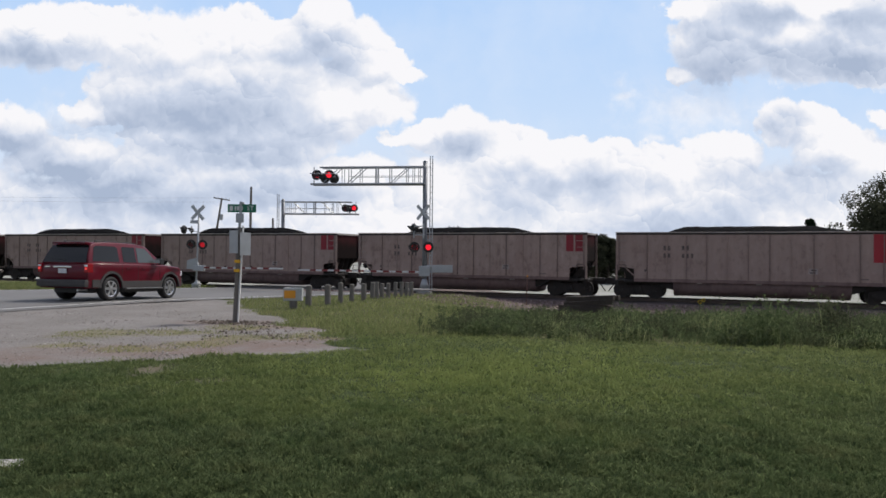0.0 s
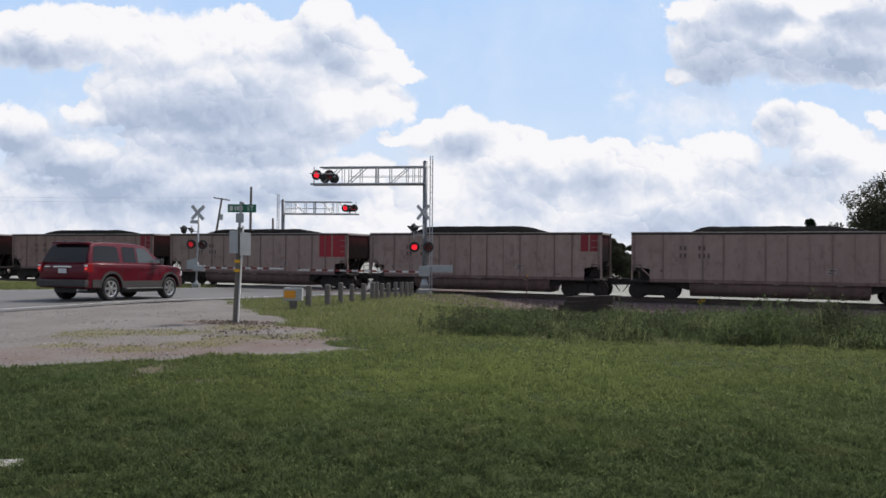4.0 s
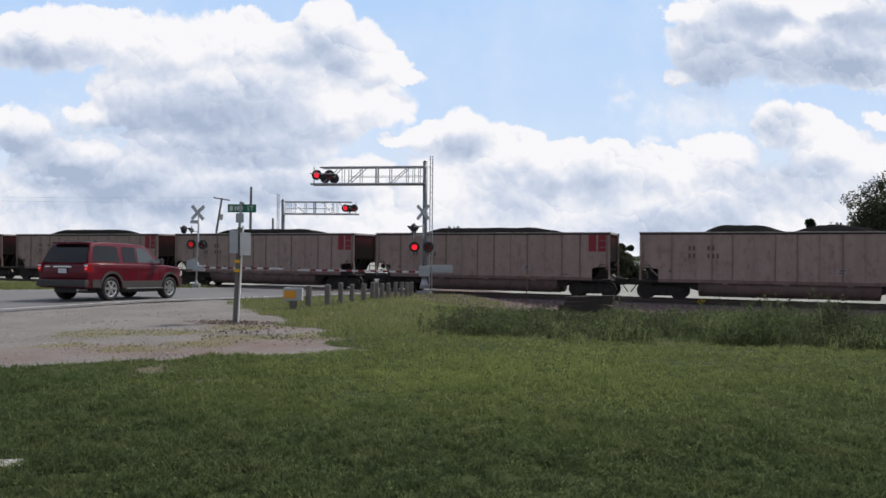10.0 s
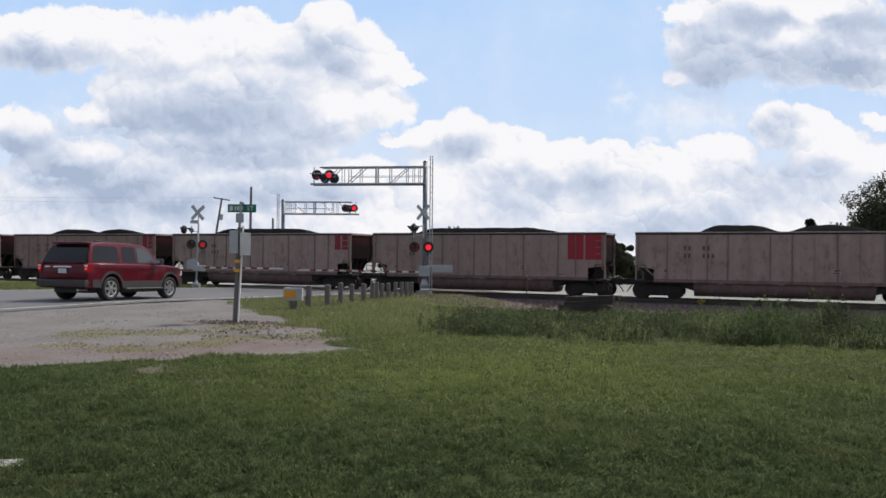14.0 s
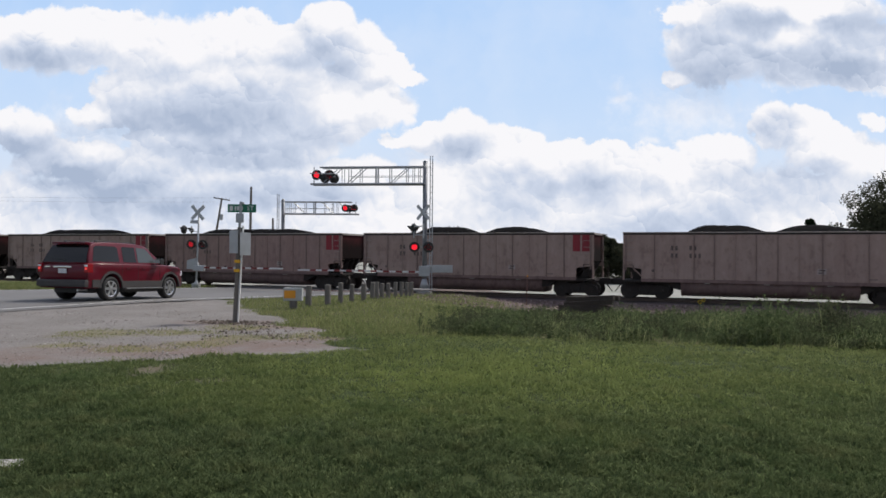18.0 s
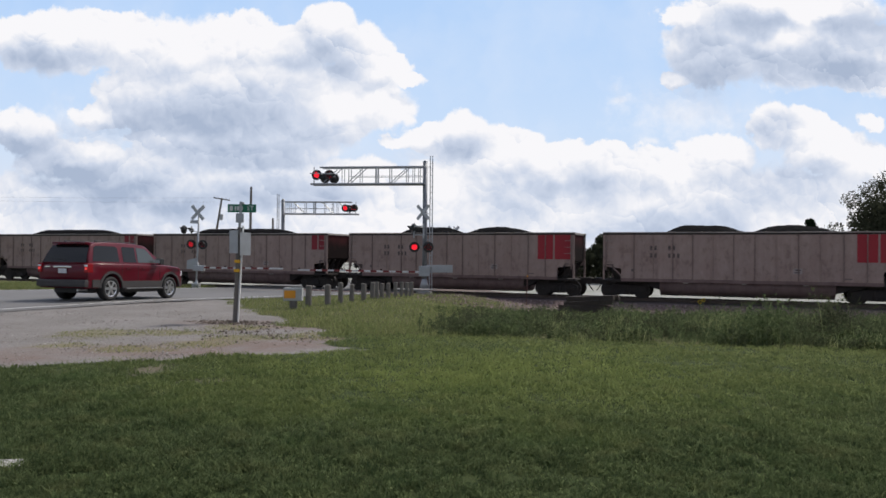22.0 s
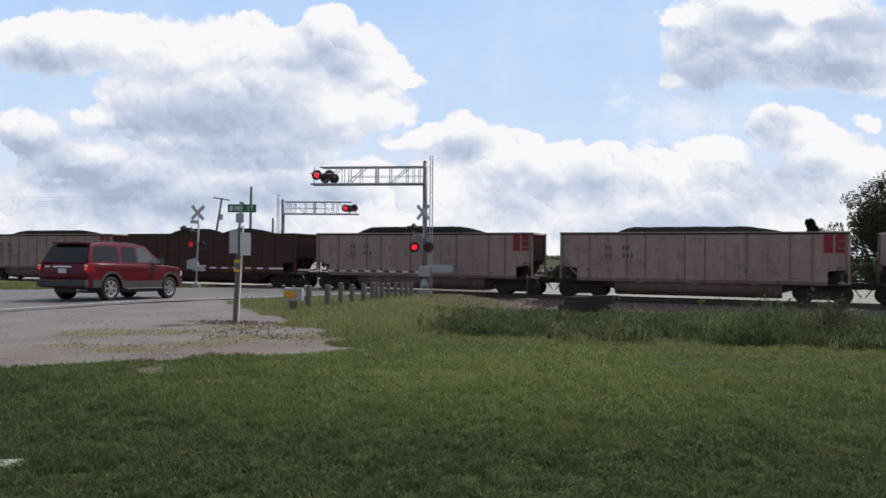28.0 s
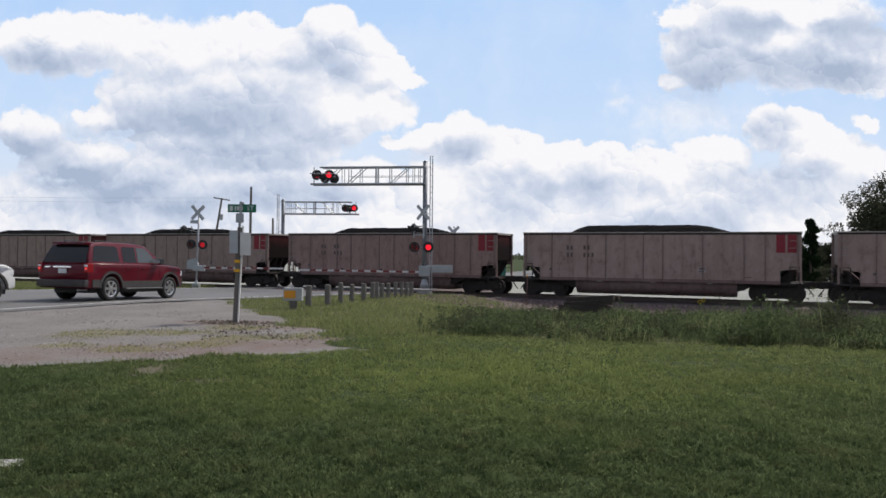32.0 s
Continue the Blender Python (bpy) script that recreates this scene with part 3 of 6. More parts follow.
# ---- coal train ----
def gondola(name, paint, postp, chord, tubp, end_paint, red, marks, wide_red, label):
    """A bathtub coal gondola, x along the track, its middle over x = 0, z from the rail's top."""
    g = thing(name, pose(0, 0, 0), label, "freight car", "coal train")
    L, W, Z0, Z1, CUT, CZ = 7.285, 1.55, 1.05, 3.57, 6.3, 1.77
    # body: two side sheets with cut-away ends, sloped end sheets, floor
    side = [(-L, CZ), (-CUT, CZ - 0.12), (-CUT, Z0), (CUT, Z0), (CUT, CZ - 0.12), (L, CZ), (L, Z1), (-L, Z1)]
    s = part("side_sheet", aprism(side, "y", -W, -W + 0.04), paint, g)
    part("side_sheet", aprism(side, "y", W - 0.04, W), paint, g)
    for d in (-1, 1):
        e = part("end_sheet", aprism([(d * (L - 0.12), Z1), (d * (L - 0.12), CZ + 0.25), (d * (CUT - 0.2), Z0), (d * (CUT - 0.27), Z0), (d * (L - 0.18), CZ + 0.3), (d * (L - 0.18), Z1)], "y", -W + 0.04, W - 0.04),
                 end_paint if d > 0 else paint, g)
    part("floor", abox(-CUT, CUT, -W + 0.05, W - 0.05, Z0, Z0 + 0.1), M["under"], g)
    for yy in (-W - 0.03, W - 0.09):
        part("top_chord", abox(-L - 0.03, L + 0.03, yy, yy + 0.12, Z1 + 0.035, Z1 + 0.09, 0.012), chord, g)
        # dark strip painted in for the shaded line under the chord's lip
        part("chord_web", abox(-L - 0.01, L + 0.01, yy + 0.02, yy + 0.10, Z1 - 0.06, Z1 + 0.033, 0.008), M["under"], g, "dark strip for the shade under the top chord")
        part("side_sill", abox(-CUT, CUT, yy + 0.005, yy + 0.115, Z0 - 0.1, Z0 + 0.07, 0.012), tubp, g)
    for xx in (-L + 0.06, L - 0.17):
        part("end_chord", abox(xx, xx + 0.11, -W + 0.091, W - 0.091, Z1 - 0.03, Z1 + 0.085, 0.012), chord, g)
    # posts
    post = part("side_post", abox(-0.022, 0.022, -0.05, 0.0, Z0 + 0.072, Z1 - 0.062, 0.01), postp, g)
    slim = part("side_post", abox(-0.02, 0.02, -0.04, 0.0, Z0 + 0.072, Z1 - 0.062, 0.008), paint, g)
    n = 13
    xs = [-6.62 + 13.24 * i / n for i in range(n + 1)]
    short = part("corner_post", abox(-0.045, 0.045, -0.06, 0.0, CZ - 0.2, Z1 - 0.062, 0.01), postp, g)
    short.matrix_basis = pose(xs[0] - 0.5, -W, 0)
    again(short, xs[-1] + 0.5, -W, 0)
    post.matrix_basis = pose(xs[1], -W, 0)
    slim.matrix_basis = pose(xs[2], -W, 0)
    for i, x in enumerate(xs[1:-1]):
        if i > 1:
            again(slim if i in (1, 4, 7, 9) else post, x, -W, 0)
        again(post, x, W, 0, 0, 0, 180)
    # bathtubs under the floor
    prof = [(-1.42, Z0 - 0.02), (-1.42, 0.70), (-1.3, 0.44), (-1.05, 0.27), (-0.7, 0.2), (0.7, 0.2), (1.05, 0.27), (1.3, 0.44), (1.42, 0.70), (1.42, Z0 - 0.02)]
    smooth(part("bathtub", aprism(prof, "x", -4.25, 4.25), tubp, g))
    for d in (-1, 1):
        part("tub_end", aprism([(d * 4.252, Z0 - 0.02), (d * 4.252, 0.52), (d * 4.6, 0.6), (d * 5.2, 0.95), (d * 5.3, Z0 - 0.02)], "y", -1.3, 1.3), M["under"], g, "sooty sloped tub end")
    for x in (-2.9, 0.0, 2.9):
        part("tub_bracket", abox(x - 0.13, x + 0.13, -W + 0.02, -W + 0.12, Z0 - 0.16, Z0 - 0.102), chord, g)
    # underframe, platforms and couplers
    for d in (-1, 1):
        part("brake_rigging", abox(d * 6.17 - 1.0, d * 6.17 + 1.0, -0.55, 0.55, 0.24, 0.98, 0.05), M["under"], g)
        part("bolster", abox(d * 5.5 - 1.2, d * 5.5 + 1.2, -1.3, 1.3, 0.84, 1.03), M["under"], g)
    part("centre_sill", abox(-8.0, 8.0, -0.25, 0.25, 0.72, 1.08), M["under"], g)
    for d in (-1, 1):
        part("end_platform", abox(d * 6.68 - 0.7, d * 6.68 + 0.7, -W + 0.02, W - 0.02, Z0 - 0.12, Z0 - 0.02), M["under"], g)
        # end braces as solid dark plates, which put the shading into the opening
        for yy in (-0.95, -0.3, 0.3, 0.95):
            part("end_gusset", aprism([(d * (CUT - 0.1), Z0 - 0.02), (d * (L - 0.35 - 0.25 * abs(yy)), Z0 - 0.02), (d * (L - 0.12), CZ + 0.15), (d * (L - 0.2), CZ + 0.2)], "y", yy - 0.03, yy + 0.03), M["under"], g)
        for yy in (-W + 0.01, W - 0.09):
            part("corner_stanchion", abox(d * (L - 0.04) - 0.05, d * (L - 0.04) + 0.05, yy, yy + 0.08, Z0 - 0.02, CZ - 0.005), paint, g)
        bm = abox(d * 8.05 - 0.14, d * 8.05 + 0.14, -0.16, 0.16, 0.74, 1.04, 0.04)
        tube(bm, (d * 7.6, 0.3, 0.85), (d * 8.0, 0.35, 0.3), 0.03)
        part("coupler", bm, M["under"], g)
        for yy in (-W - 0.03, W + 0.03):
            lad = bmesh.new()
            tube(lad, (d * 7.17, yy, Z0 - 0.45), (d * 7.17, yy, CZ + 0.1), 0.02, 6)
            tube(lad, (d * 6.73, yy, Z0 - 0.45), (d * 6.73, yy, CZ + 0.1), 0.02, 6)
            for i in range(5):
                tube(lad, (d * 7.17, yy, Z0 - 0.4 + i * 0.3), (d * 6.73, yy, Z0 - 0.4 + i * 0.3), 0.014, 6)
            part("ladder", lad, M["under"], g)
    bm = bmesh.new()
    tube(bm, (-7.4, -0.5, 1.62), (-7.26, -0.5, 1.62), 0.2, 16)
    tube(bm, (-7.55, -0.5, 1.62), (-7.4, -0.5, 1.62), 0.03, 8)
    part("brake_wheel", bm, M["under"], g)
    # grab irons on the side near its ends
    for x in (-6.92, 6.92):
        iron = part("grab_iron", atube((-0.2, 0, 0), (0.2, 0, 0), 0.013, 6), chord, g)
        iron.matrix_basis = pose(x, -W - 0.05, 2.1)
        for i in range(1, 4):
            again(iron, x, -W - 0.05, 2.1 + i * 0.36)
    # trucks
    for d in (-1, 1):
        tr = part("truck", abox(d * 6.17 - 0.2, d * 6.17 + 0.2, -1.15, 1.15, 0.35, 0.68, 0.03), M["under"], g)
        for yy in (-1.0, 1.0):
            fr = [(-1.2, 0.38), (-0.95, 0.33), (-0.45, 0.2), (0.45, 0.2), (0.95, 0.33), (1.2, 0.38), (1.2, 0.62), (0.6, 0.78), (-0.6, 0.78), (-1.2, 0.62)]
            part("side_frame", aprism([(u + d * 6.17, v) for u, v in fr], "y", yy - 0.07, yy + 0.07), M["under"], tr)
            sp = bmesh.new()
            for i in (-0.2, 0.0, 0.2):
                tube(sp, (d * 6.17 + i, yy * 1.08, 0.26), (d * 6.17 + i, yy * 1.08, 0.56), 0.08, 8)
            part("spring", sp, M["under"], tr)
            for w in (-0.89, 0.89):
                x = d * 6.17 + w
                bm = atube((x, yy * 0.70, 0.457), (x, yy * 0.84, 0.457), 0.457, 24)
                tube(bm, (x, yy * 0.66, 0.457), (x, yy * 0.70, 0.457), 0.485, 24)
                tube(bm, (x, yy * 0.84, 0.457), (x, yy * 1.1, 0.457), 0.11, 10)
                part("wheel", bm, M["wheel"], tr)
    # red end squares
    if red:
        w0, zlo = (5.15, 2.12) if wide_red else (6.1, 2.58)
        cuts = [(w0, (w0 + 7.05) / 2 - 0.05), ((w0 + 7.05) / 2 + 0.05, 7.05)]
        for a, b in cuts:
            part("red_panel", abox(a, b, -W - 0.012, -W - 0.002, zlo, Z1 - 0.065), M["red_bright"] if wide_red else M["red_panel"], g, "faded red painted square")
    # lettering, too blurred to read, and small stencils
    if marks:
        for row, (z, h) in enumerate(((2.79, 0.24), (2.38, 0.24))):
            for x, cnt in ((-4.75, 2), (-3.8, 2 if row == 0 else 3)):
                bm = bmesh.new()
                for i in range(cnt):
                    a = x + i * 0.23
                    box(bm, a, a + 0.12, -W - 0.008, -W - 0.002, z - h / 2, z + h / 2)
                part("lettering", bm, M["mark"], g)
    part("stencil_patch", abox(2.3, 2.72, -W - 0.0045, -W - 0.001, 1.5, 1.78), M["mark_pale"], g, "small pale stencil patch")
    for x0, x1, z0, z1 in ((2.35, 2.62, 1.54, 1.60), (2.4, 2.66, 1.66, 1.73), (4.6, 4.95, 1.26, 1.30), (-5.75, -5.62, 1.5, 1.62)):
        part("stencil", abox(x0, x1, -W - 0.008, -W - 0.002, z0, z1), M["mark"], g)
    return g


def coal_heap(x0, x1, peak, twin):
    """Heaped coal, rising out of the open top: a steep end, a long smooth back that sinks to the other end."""
    bm = bmesh.new()
    nx_, ny_ = 60, 12
    grid = []
    for i in range(nx_ + 1):
        x = -7.15 + 14.3 * i / nx_
        row = []
        for j in range(ny_ + 1):
            y = -1.48 + 2.96 * j / ny_
            a = max(0.0, min(1.0, (x - x0) / 1.7))
            b = max(0.0, min(1.0, (x1 - x) / 3.2))
            k = math.sin(a * math.pi / 2) * math.sin(b * math.pi / 2) ** 0.8
            if twin:
                k *= 1 - 0.5 * math.exp(-((x - 0.2) / 0.9) ** 2)
            across = 1 - (y / 1.6) ** 2
            z = 3.31 + (peak + 0.36) * k * (0.3 + 0.7 * across) + 0.03 * noise.noise((x * 1.1 + peak * 50, y * 1.3, 3)) + 0.025 * noise.noise((x * 4, y * 4, 6 + peak))
            row.append(bm.verts.new((x, y, z)))
        grid.append(row)
    for a, b in zip(grid, grid[1:]):
        for j in range(ny_):
            bm.faces.new((a[j], b[j], b[j + 1], a[j + 1]))
    return bm


TAN = "tan coal gondola with red end squares, heaped with coal"
KINDS = {
    "plain": gondola("coal_gondola", M["gon"], M["gon_post"], M["chord"], M["tub"], M["end_red"], True, True, False, TAN),
    "wide": gondola("coal_gondola", M["gon"], M["gon_post"], M["chord"], M["tub"], M["end_red"], True, True, True, "tan coal gondola with large bright red end squares, heaped with coal"),
    "old": gondola("coal_gondola", M["gon_old"], M["gon_post"], M["chord"], M["tub"], M["end_red"], True, True, False, "rust-stained tan coal gondola with red end squares, heaped with coal"),
    "brown": gondola("coal_gondola", M["gon_brown"], M["gon_brown"], M["gon_brown"], M["gon_brown"], M["end_red"], False, False, False, "dark brown coal gondola with worn paint, heaped with coal"),
}
HEAPS = []
for i in range(5):
    me = bpy.data.meshes.new("coal_load")
    bm = coal_heap(-5.3 + 0.35 * (i % 3), 5.3 - 0.5 * (i % 2), 0.32 + 0.035 * (i % 4), i == 2)
    bm.to_mesh(me)
    bm.free()
    me.materials.append(M["coal"])
    HEAPS.append(me)

PITCH = 16.18


def cars_passed(t):
    return t - 0.01617 * t + 0.000825 * t * t


def car_pose(k, t):
    u = 3.276 + PITCH * (k - 0.5 - cars_passed(t))
    return TRACK @ pose(u, 0, 0)


WIDE = (1, 3, 14, 22, 23)
TRAIN = []
used = set()
rnd = random.Random(4)
for k in range(-5, 37):
    kind = "brown" if k == 27 else "wide" if k in WIDE else "old" if k % 5 == 2 else "plain"
    if kind in used:
        car = copy_thing(KINDS[kind], car_pose(k, 0))
    else:
        car = KINDS[kind]
        used.add(kind)
    TRAIN.append((k, car))
for k, car in TRAIN:
    load = new("coal_load", HEAPS[rnd.randrange(5)])
    load.parent = car
    load["label"] = "heaped black coal"


# ---- crossing signals ----
m = Mat("lamp_glow", 0.4)
m.colour((0.6, 0.02, 0.02))
m.b.inputs["Emission Color"].default_value = (1.0, 0.015, 0.035, 1)
m.b.inputs["Emission Strength"].default_value = 1.0
M["glow"] = m.m
m = Mat("lamp_glow_aside", 0.4)
m.colour((0.4, 0.015, 0.02))
m.b.inputs["Emission Color"].default_value = (1.0, 0.015, 0.035, 1)
m.b.inputs["Emission Strength"].default_value = 0.3
M["glow_aside"] = m.m
m = Mat("dark_red_lens", 0.25)
m.colour((0.05, 0.006, 0.008))
M["lens"] = m.m
M["white_board"] = worn("weathered_white_board", (0.52, 0.54, 0.56), (0.34, 0.35, 0.35), 3, 0.5)
M["stripe_red"] = worn("stripe_red", (0.22, 0.03, 0.032), (0.16, 0.035, 0.032), 5, 0.5)
M["stripe_white"] = worn("stripe_white", (0.66, 0.66, 0.65), (0.45, 0.44, 0.43), 5, 0.5)
M["concrete"] = worn("concrete", (0.36, 0.35, 0.33), (0.24, 0.23, 0.21), 2, 0.9, bump=0.4)

FLASH, FLASH0 = 0.596, 0.045
LAMPS = []                              # (lens, side, radius): side 0 glows in even beats, 1 in odd ones


def lamp(parent, x, y, z, side, yaw=0.0, r=0.30, lit=True, glow="glow"):
    """A flasher lamp that faces -y, turned by yaw: black target disc, hood, glowing bulb behind a red lens that turns open and shut."""
    bm = atube((0, 0.03, 0), (0, 0.0, 0), r, 28)
    tube(bm, (0, 0.03, 0), (0, 0.16, 0), r * 0.62, 20, r * 0.3)
    d = part("lamp", bm, M["black"], parent, "black flasher lamp with a red lens")
    d.matrix_basis = pose(x, y, z, 0, 0, yaw)
    hood = bmesh.new()
    n = 18
    ring = []
    for i in range(n + 1):
        a = radians(-30 + 240 * i / n)
        ca, sa_ = math.cos(a), math.sin(a)
        dep = 0.30 * (0.35 + 0.65 * max(0.0, math.sin(a)))
        ring.append([hood.verts.new((ca * k, yy, sa_ * k)) for k, yy in ((r * 0.62, 0), (r * 0.60, -dep), (r * 0.57, -dep), (r * 0.59, 0))])
    for p, q in zip(ring, ring[1:]):
        for j in range(4):
            hood.faces.new((p[j], p[(j + 1) % 4], q[(j + 1) % 4], q[j]))
    bmesh.ops.recalc_face_normals(hood, faces=hood.faces)
    part("hood", hood, M["black"], d)
    if lit:
        part("bulb", atube((0, -0.008, 0), (0, -0.002, 0), r * 0.55, 24), M[glow], d, "glowing red bulb reflector")
    # the lens hangs from its upper rim
    bm = atube((0, -0.006, -r * 0.54), (0, 0.006, -r * 0.54), r * 0.52, 24, r * 0.54)
    lens = part("lens", bm, M["lens"], d, "dark red glass lens")
    lens.matrix_basis = pose(0, -0.02, r * 0.54)
    if lit:
        LAMPS.append((lens, side, r))
    return d


def crossbuck(parent, x, y, z, yaw=0.0, long=1.22, wide=0.22):
    for a in (45, -45):
        b = part("crossbuck_board", abox(-long / 2, long / 2, -0.012, 0.012, -wide / 2, wide / 2, 0.004), M["white_board"], parent, "weathered white crossbuck board")
        b.matrix_basis = pose(x, y - (0.03 if a > 0 else 0), z, 0, 0, yaw) @ pose(0, 0, 0, 0, a, 0)


def gate(parent, x, y, z, length, heading, mirror=1):
    """A lowered gate arm in red and white bands, with its counterweight plates."""
    arm = part("gate_arm", abox(0, length, -0.025, 0.025, -0.05, 0.05, 0.005), M["stripe_white"], parent, "lowered red and white striped gate arm")
    arm.matrix_basis = pose(x, y, z, 0, 0, heading)
    n = int(length / 0.81)
    band = None
    for i in range(n):
        a = 0.25 + i * 0.81
        if band is None:
            band = part("red_band", abox(0, 0.40, -0.028, 0.028, -0.053, 0.053), M["stripe_red"], arm)
            band.matrix_basis = pose(a, 0, 0)
        else:
            again(band, a, 0, 0)
    for a in (length - 0.1, length * 0.62, length * 0.3):
        bm = atube((a, 0, 0.05), (a, 0, 0.13), 0.05, 10)
        part("arm_lamp", bm, M["lens"], arm)
    return arm


def signal_mast(name, x, y, z, height, label, lights_z, buck_z, side_lamp_z, yaw=0.0, tilt=0.0):
    t = thing(name, pose(x, y, z, 0, tilt, 0), label, "crossing signal", "railway crossing signals")
    smooth(part("mast", atube((0, 0, 0.0), (0, 0, height), 0.06, 14), M["galv"], t))
    bm = abox(-0.22, 0.22, -0.22, 0.22, 0.0, 0.35, 0.02)
    tube(bm, (0, 0, 0.35), (0, 0, 0.55), 0.13, 12, 0.07)
    part("mast_base", bm, M["galv"], t)
    smooth(part("finial", atube((0, 0, height), (0, 0, height + 0.12), 0.075, 12, 0.02), M["galv"], t))
    if lights_z:
        part("lamp_crossarm", atube((-0.36, 0, lights_z), (0.36, 0, lights_z), 0.025, 8), M["galv"], t)
        lamp(t, -0.40, -0.09, lights_z, 0, yaw, glow="glow_aside")
        lamp(t, 0.34, -0.09, lights_z, 1, yaw, glow="glow_aside")
    if buck_z:
        crossbuck(t, -0.05, -0.1, buck_z, -15)
    if side_lamp_z:
        part("side_bracket", atube((0, 0, side_lamp_z - 0.1), (-0.55, -0.1, side_lamp_z), 0.02, 6), M["galv"], t)
        lamp(t, -0.5, 0.12, side_lamp_z, 0, -80, 0.26, lit=False)
        lamp(t, -0.85, -0.25, side_lamp_z + 0.02, 0, -115, 0.26, lit=False)
    return t


def cantilever(name, x, y, z, label, flip, arm_len, top, deep, pole_top, ladder_top, heading, near):
    """A cantilevered lattice arm on a post; flip = -1 sends the arm to -x."""
    t = thing(name, pose(x, y, z), label, "crossing signal", "railway crossing signals")
    smooth(part("post", atube((0, 0, 0.35), (0, 0, pole_top), 0.135, 18), M["post_steel"], t))
    part("post_foundation", abox(-0.4, 0.4, -0.4, 0.4, -0.4, 0.05, 0.03), M["concrete"], t, "weathered concrete foundation")
    smooth(part("post_base", atube((0, 0, 0.2), (0, 0, 0.75), 0.3, 14, 0.14), M["galv"], t))
    smooth(part("post_cap", atube((0, 0, pole_top), (0, 0, pole_top + 0.08), 0.14, 14, 0.05), M["galv"], t))
    arm = part("arm", bmesh.new(), M["galv"], t)
    arm.matrix_basis = pose(0, 0, 0, 0, 0, heading)

    def bar(nm, p, q, r, n=8):
        return part(nm, atube(p, q, r, n), M["galv"], arm)

    zt, zb = top, top - deep
    for yy in (-0.28, 0.28):
        bar("chord", (0, yy, zt), (flip * (arm_len - 0.55), yy, zt), 0.045)
        bar("chord", (0, yy, zb), (flip * arm_len, yy, zb), 0.06)
        bar("handrail", (0, yy * 1.15, zb + deep * 0.45), (flip * arm_len * 0.66, yy * 1.15, zb + deep * 0.45), 0.014, 6)
        for f, rr in ((0.05, 0.02), (0.1, 0.02), (0.155, 0.02), (0.30, 0.025), (0.42, 0.05), (0.56, 0.02), (0.66, 0.025), (0.72, 0.02), (0.97, 0.03)):
            if f < 0.9 or yy < 0:
                bar("upright", (flip * arm_len * f, yy, zb), (flip * arm_len * f, yy, zt), rr, 6)
        for f0, f1 in ((0.30, 0.14), (0.68, 0.52), (0.90, 0.74)):
            bar("diagonal", (flip * arm_len * f0, yy, zb), (flip * arm_len * f1, yy, zt), 0.025, 6)
    part("walkway", abox(min(0, flip * arm_len), max(0, flip * arm_len), -0.27, 0.27, zb + 0.02, zb + 0.05), M["galv"], arm)
    # ladder beside the post
    lx = -flip * 0.36
    for xx in (lx - 0.07, lx + 0.07):
        part("ladder_rail", atube((xx, -0.15, 0.15), (xx, -0.15, ladder_top), 0.028, 8), M["galv"], t)
    rung = part("ladder_rung", atube((-0.07, 0, 0), (0.07, 0, 0), 0.014, 6), M["galv"], t)
    n = int((ladder_top - 0.5) / 0.33)
    rung.matrix_basis = pose(lx, -0.15, 0.45)
    for i in range(1, n):
        again(rung, lx, -0.15, 0.45 + i * 0.33)
    for zz in (1.5, 3.0, 4.5, zt):
        part("ladder_clamp", atube((0, -0.05, zz), (lx, -0.15, zz), 0.02, 6), M["galv"], t)
    return t, arm, zt, zb


# tall cantilever on this side of the track
near, near_arm, zt, zb = cantilever("cantilever_signal", -1.06, 42.5, -0.59, "galvanised cantilever crossing signal with red lamps and a lowered gate", -1, 6.75, 7.2, 0.98, 7.5, 7.82, -8.0, True)
for x, yaw, side in ((-6.35, 0, 0), (-5.6, 0, 1)):
    lamp(near_arm, x, -0.42, zb + 0.52, side, yaw)
lamp(near_arm, -5.55, 0.45, zb + 0.40, 0, 180, lit=False)
lamp(near_arm, -6.1, 0.45, zb + 0.42, 0, 180, lit=False)
part("lamp_crossarm", atube((-6.6, -0.3, zb + 0.52), (-5.2, -0.3, zb + 0.52), 0.03, 8), M["galv"], near)
near.children[-1].matrix_basis = pose(0, 0, 0, 0, 0, -8.0)
crossbuck(near, -0.1, -0.2, 4.58, -30, 1.12, 0.19)
part("lamp_crossarm", atube((-0.65, -0.12, 2.58), (0.3, -0.12, 2.58), 0.028, 8), M["galv"], near)
lamp(near, -0.58, -0.26, 2.58, 0)
lamp(near, 0.22, -0.26, 2.58, 1)
for zz in (3.25, 3.75):
    part("side_bracket", abox(-0.62, 0.02, -0.2, -0.13, zz, zz + 0.06), M["white_board"], near)
part("side_bracket", abox(-0.66, -0.58, -0.2, -0.12, 3.1, 3.95), M["white_board"], near)
part("side_bracket", abox(-0.1, -0.02, -0.22, -0.14, 3.1, 3.95), M["white_board"], near)
lamp(near, -0.72, -0.2, 3.62, 0, -75, lit=False)
lamp(near, -0.55, 0.2, 3.62, 0, 105, lit=False)
part("counterweight", abox(0.15, 1.62, -0.05, 0.05, 1.12, 1.56, 0.02), M["galv"], near, "flat grey counterweight plate")
part("counterweight", abox(0.15, 1.4, 0.16, 0.24, 1.15, 1.5, 0.02), M["galv"], near, "flat grey counterweight plate")
part("gate_mechanism", abox(-0.32, 0.3, -0.22, 0.22, 0.9, 1.5, 0.05), M["galv"], near)
gate(near, -0.3, -0.1, 1.15, 8.0, 160)

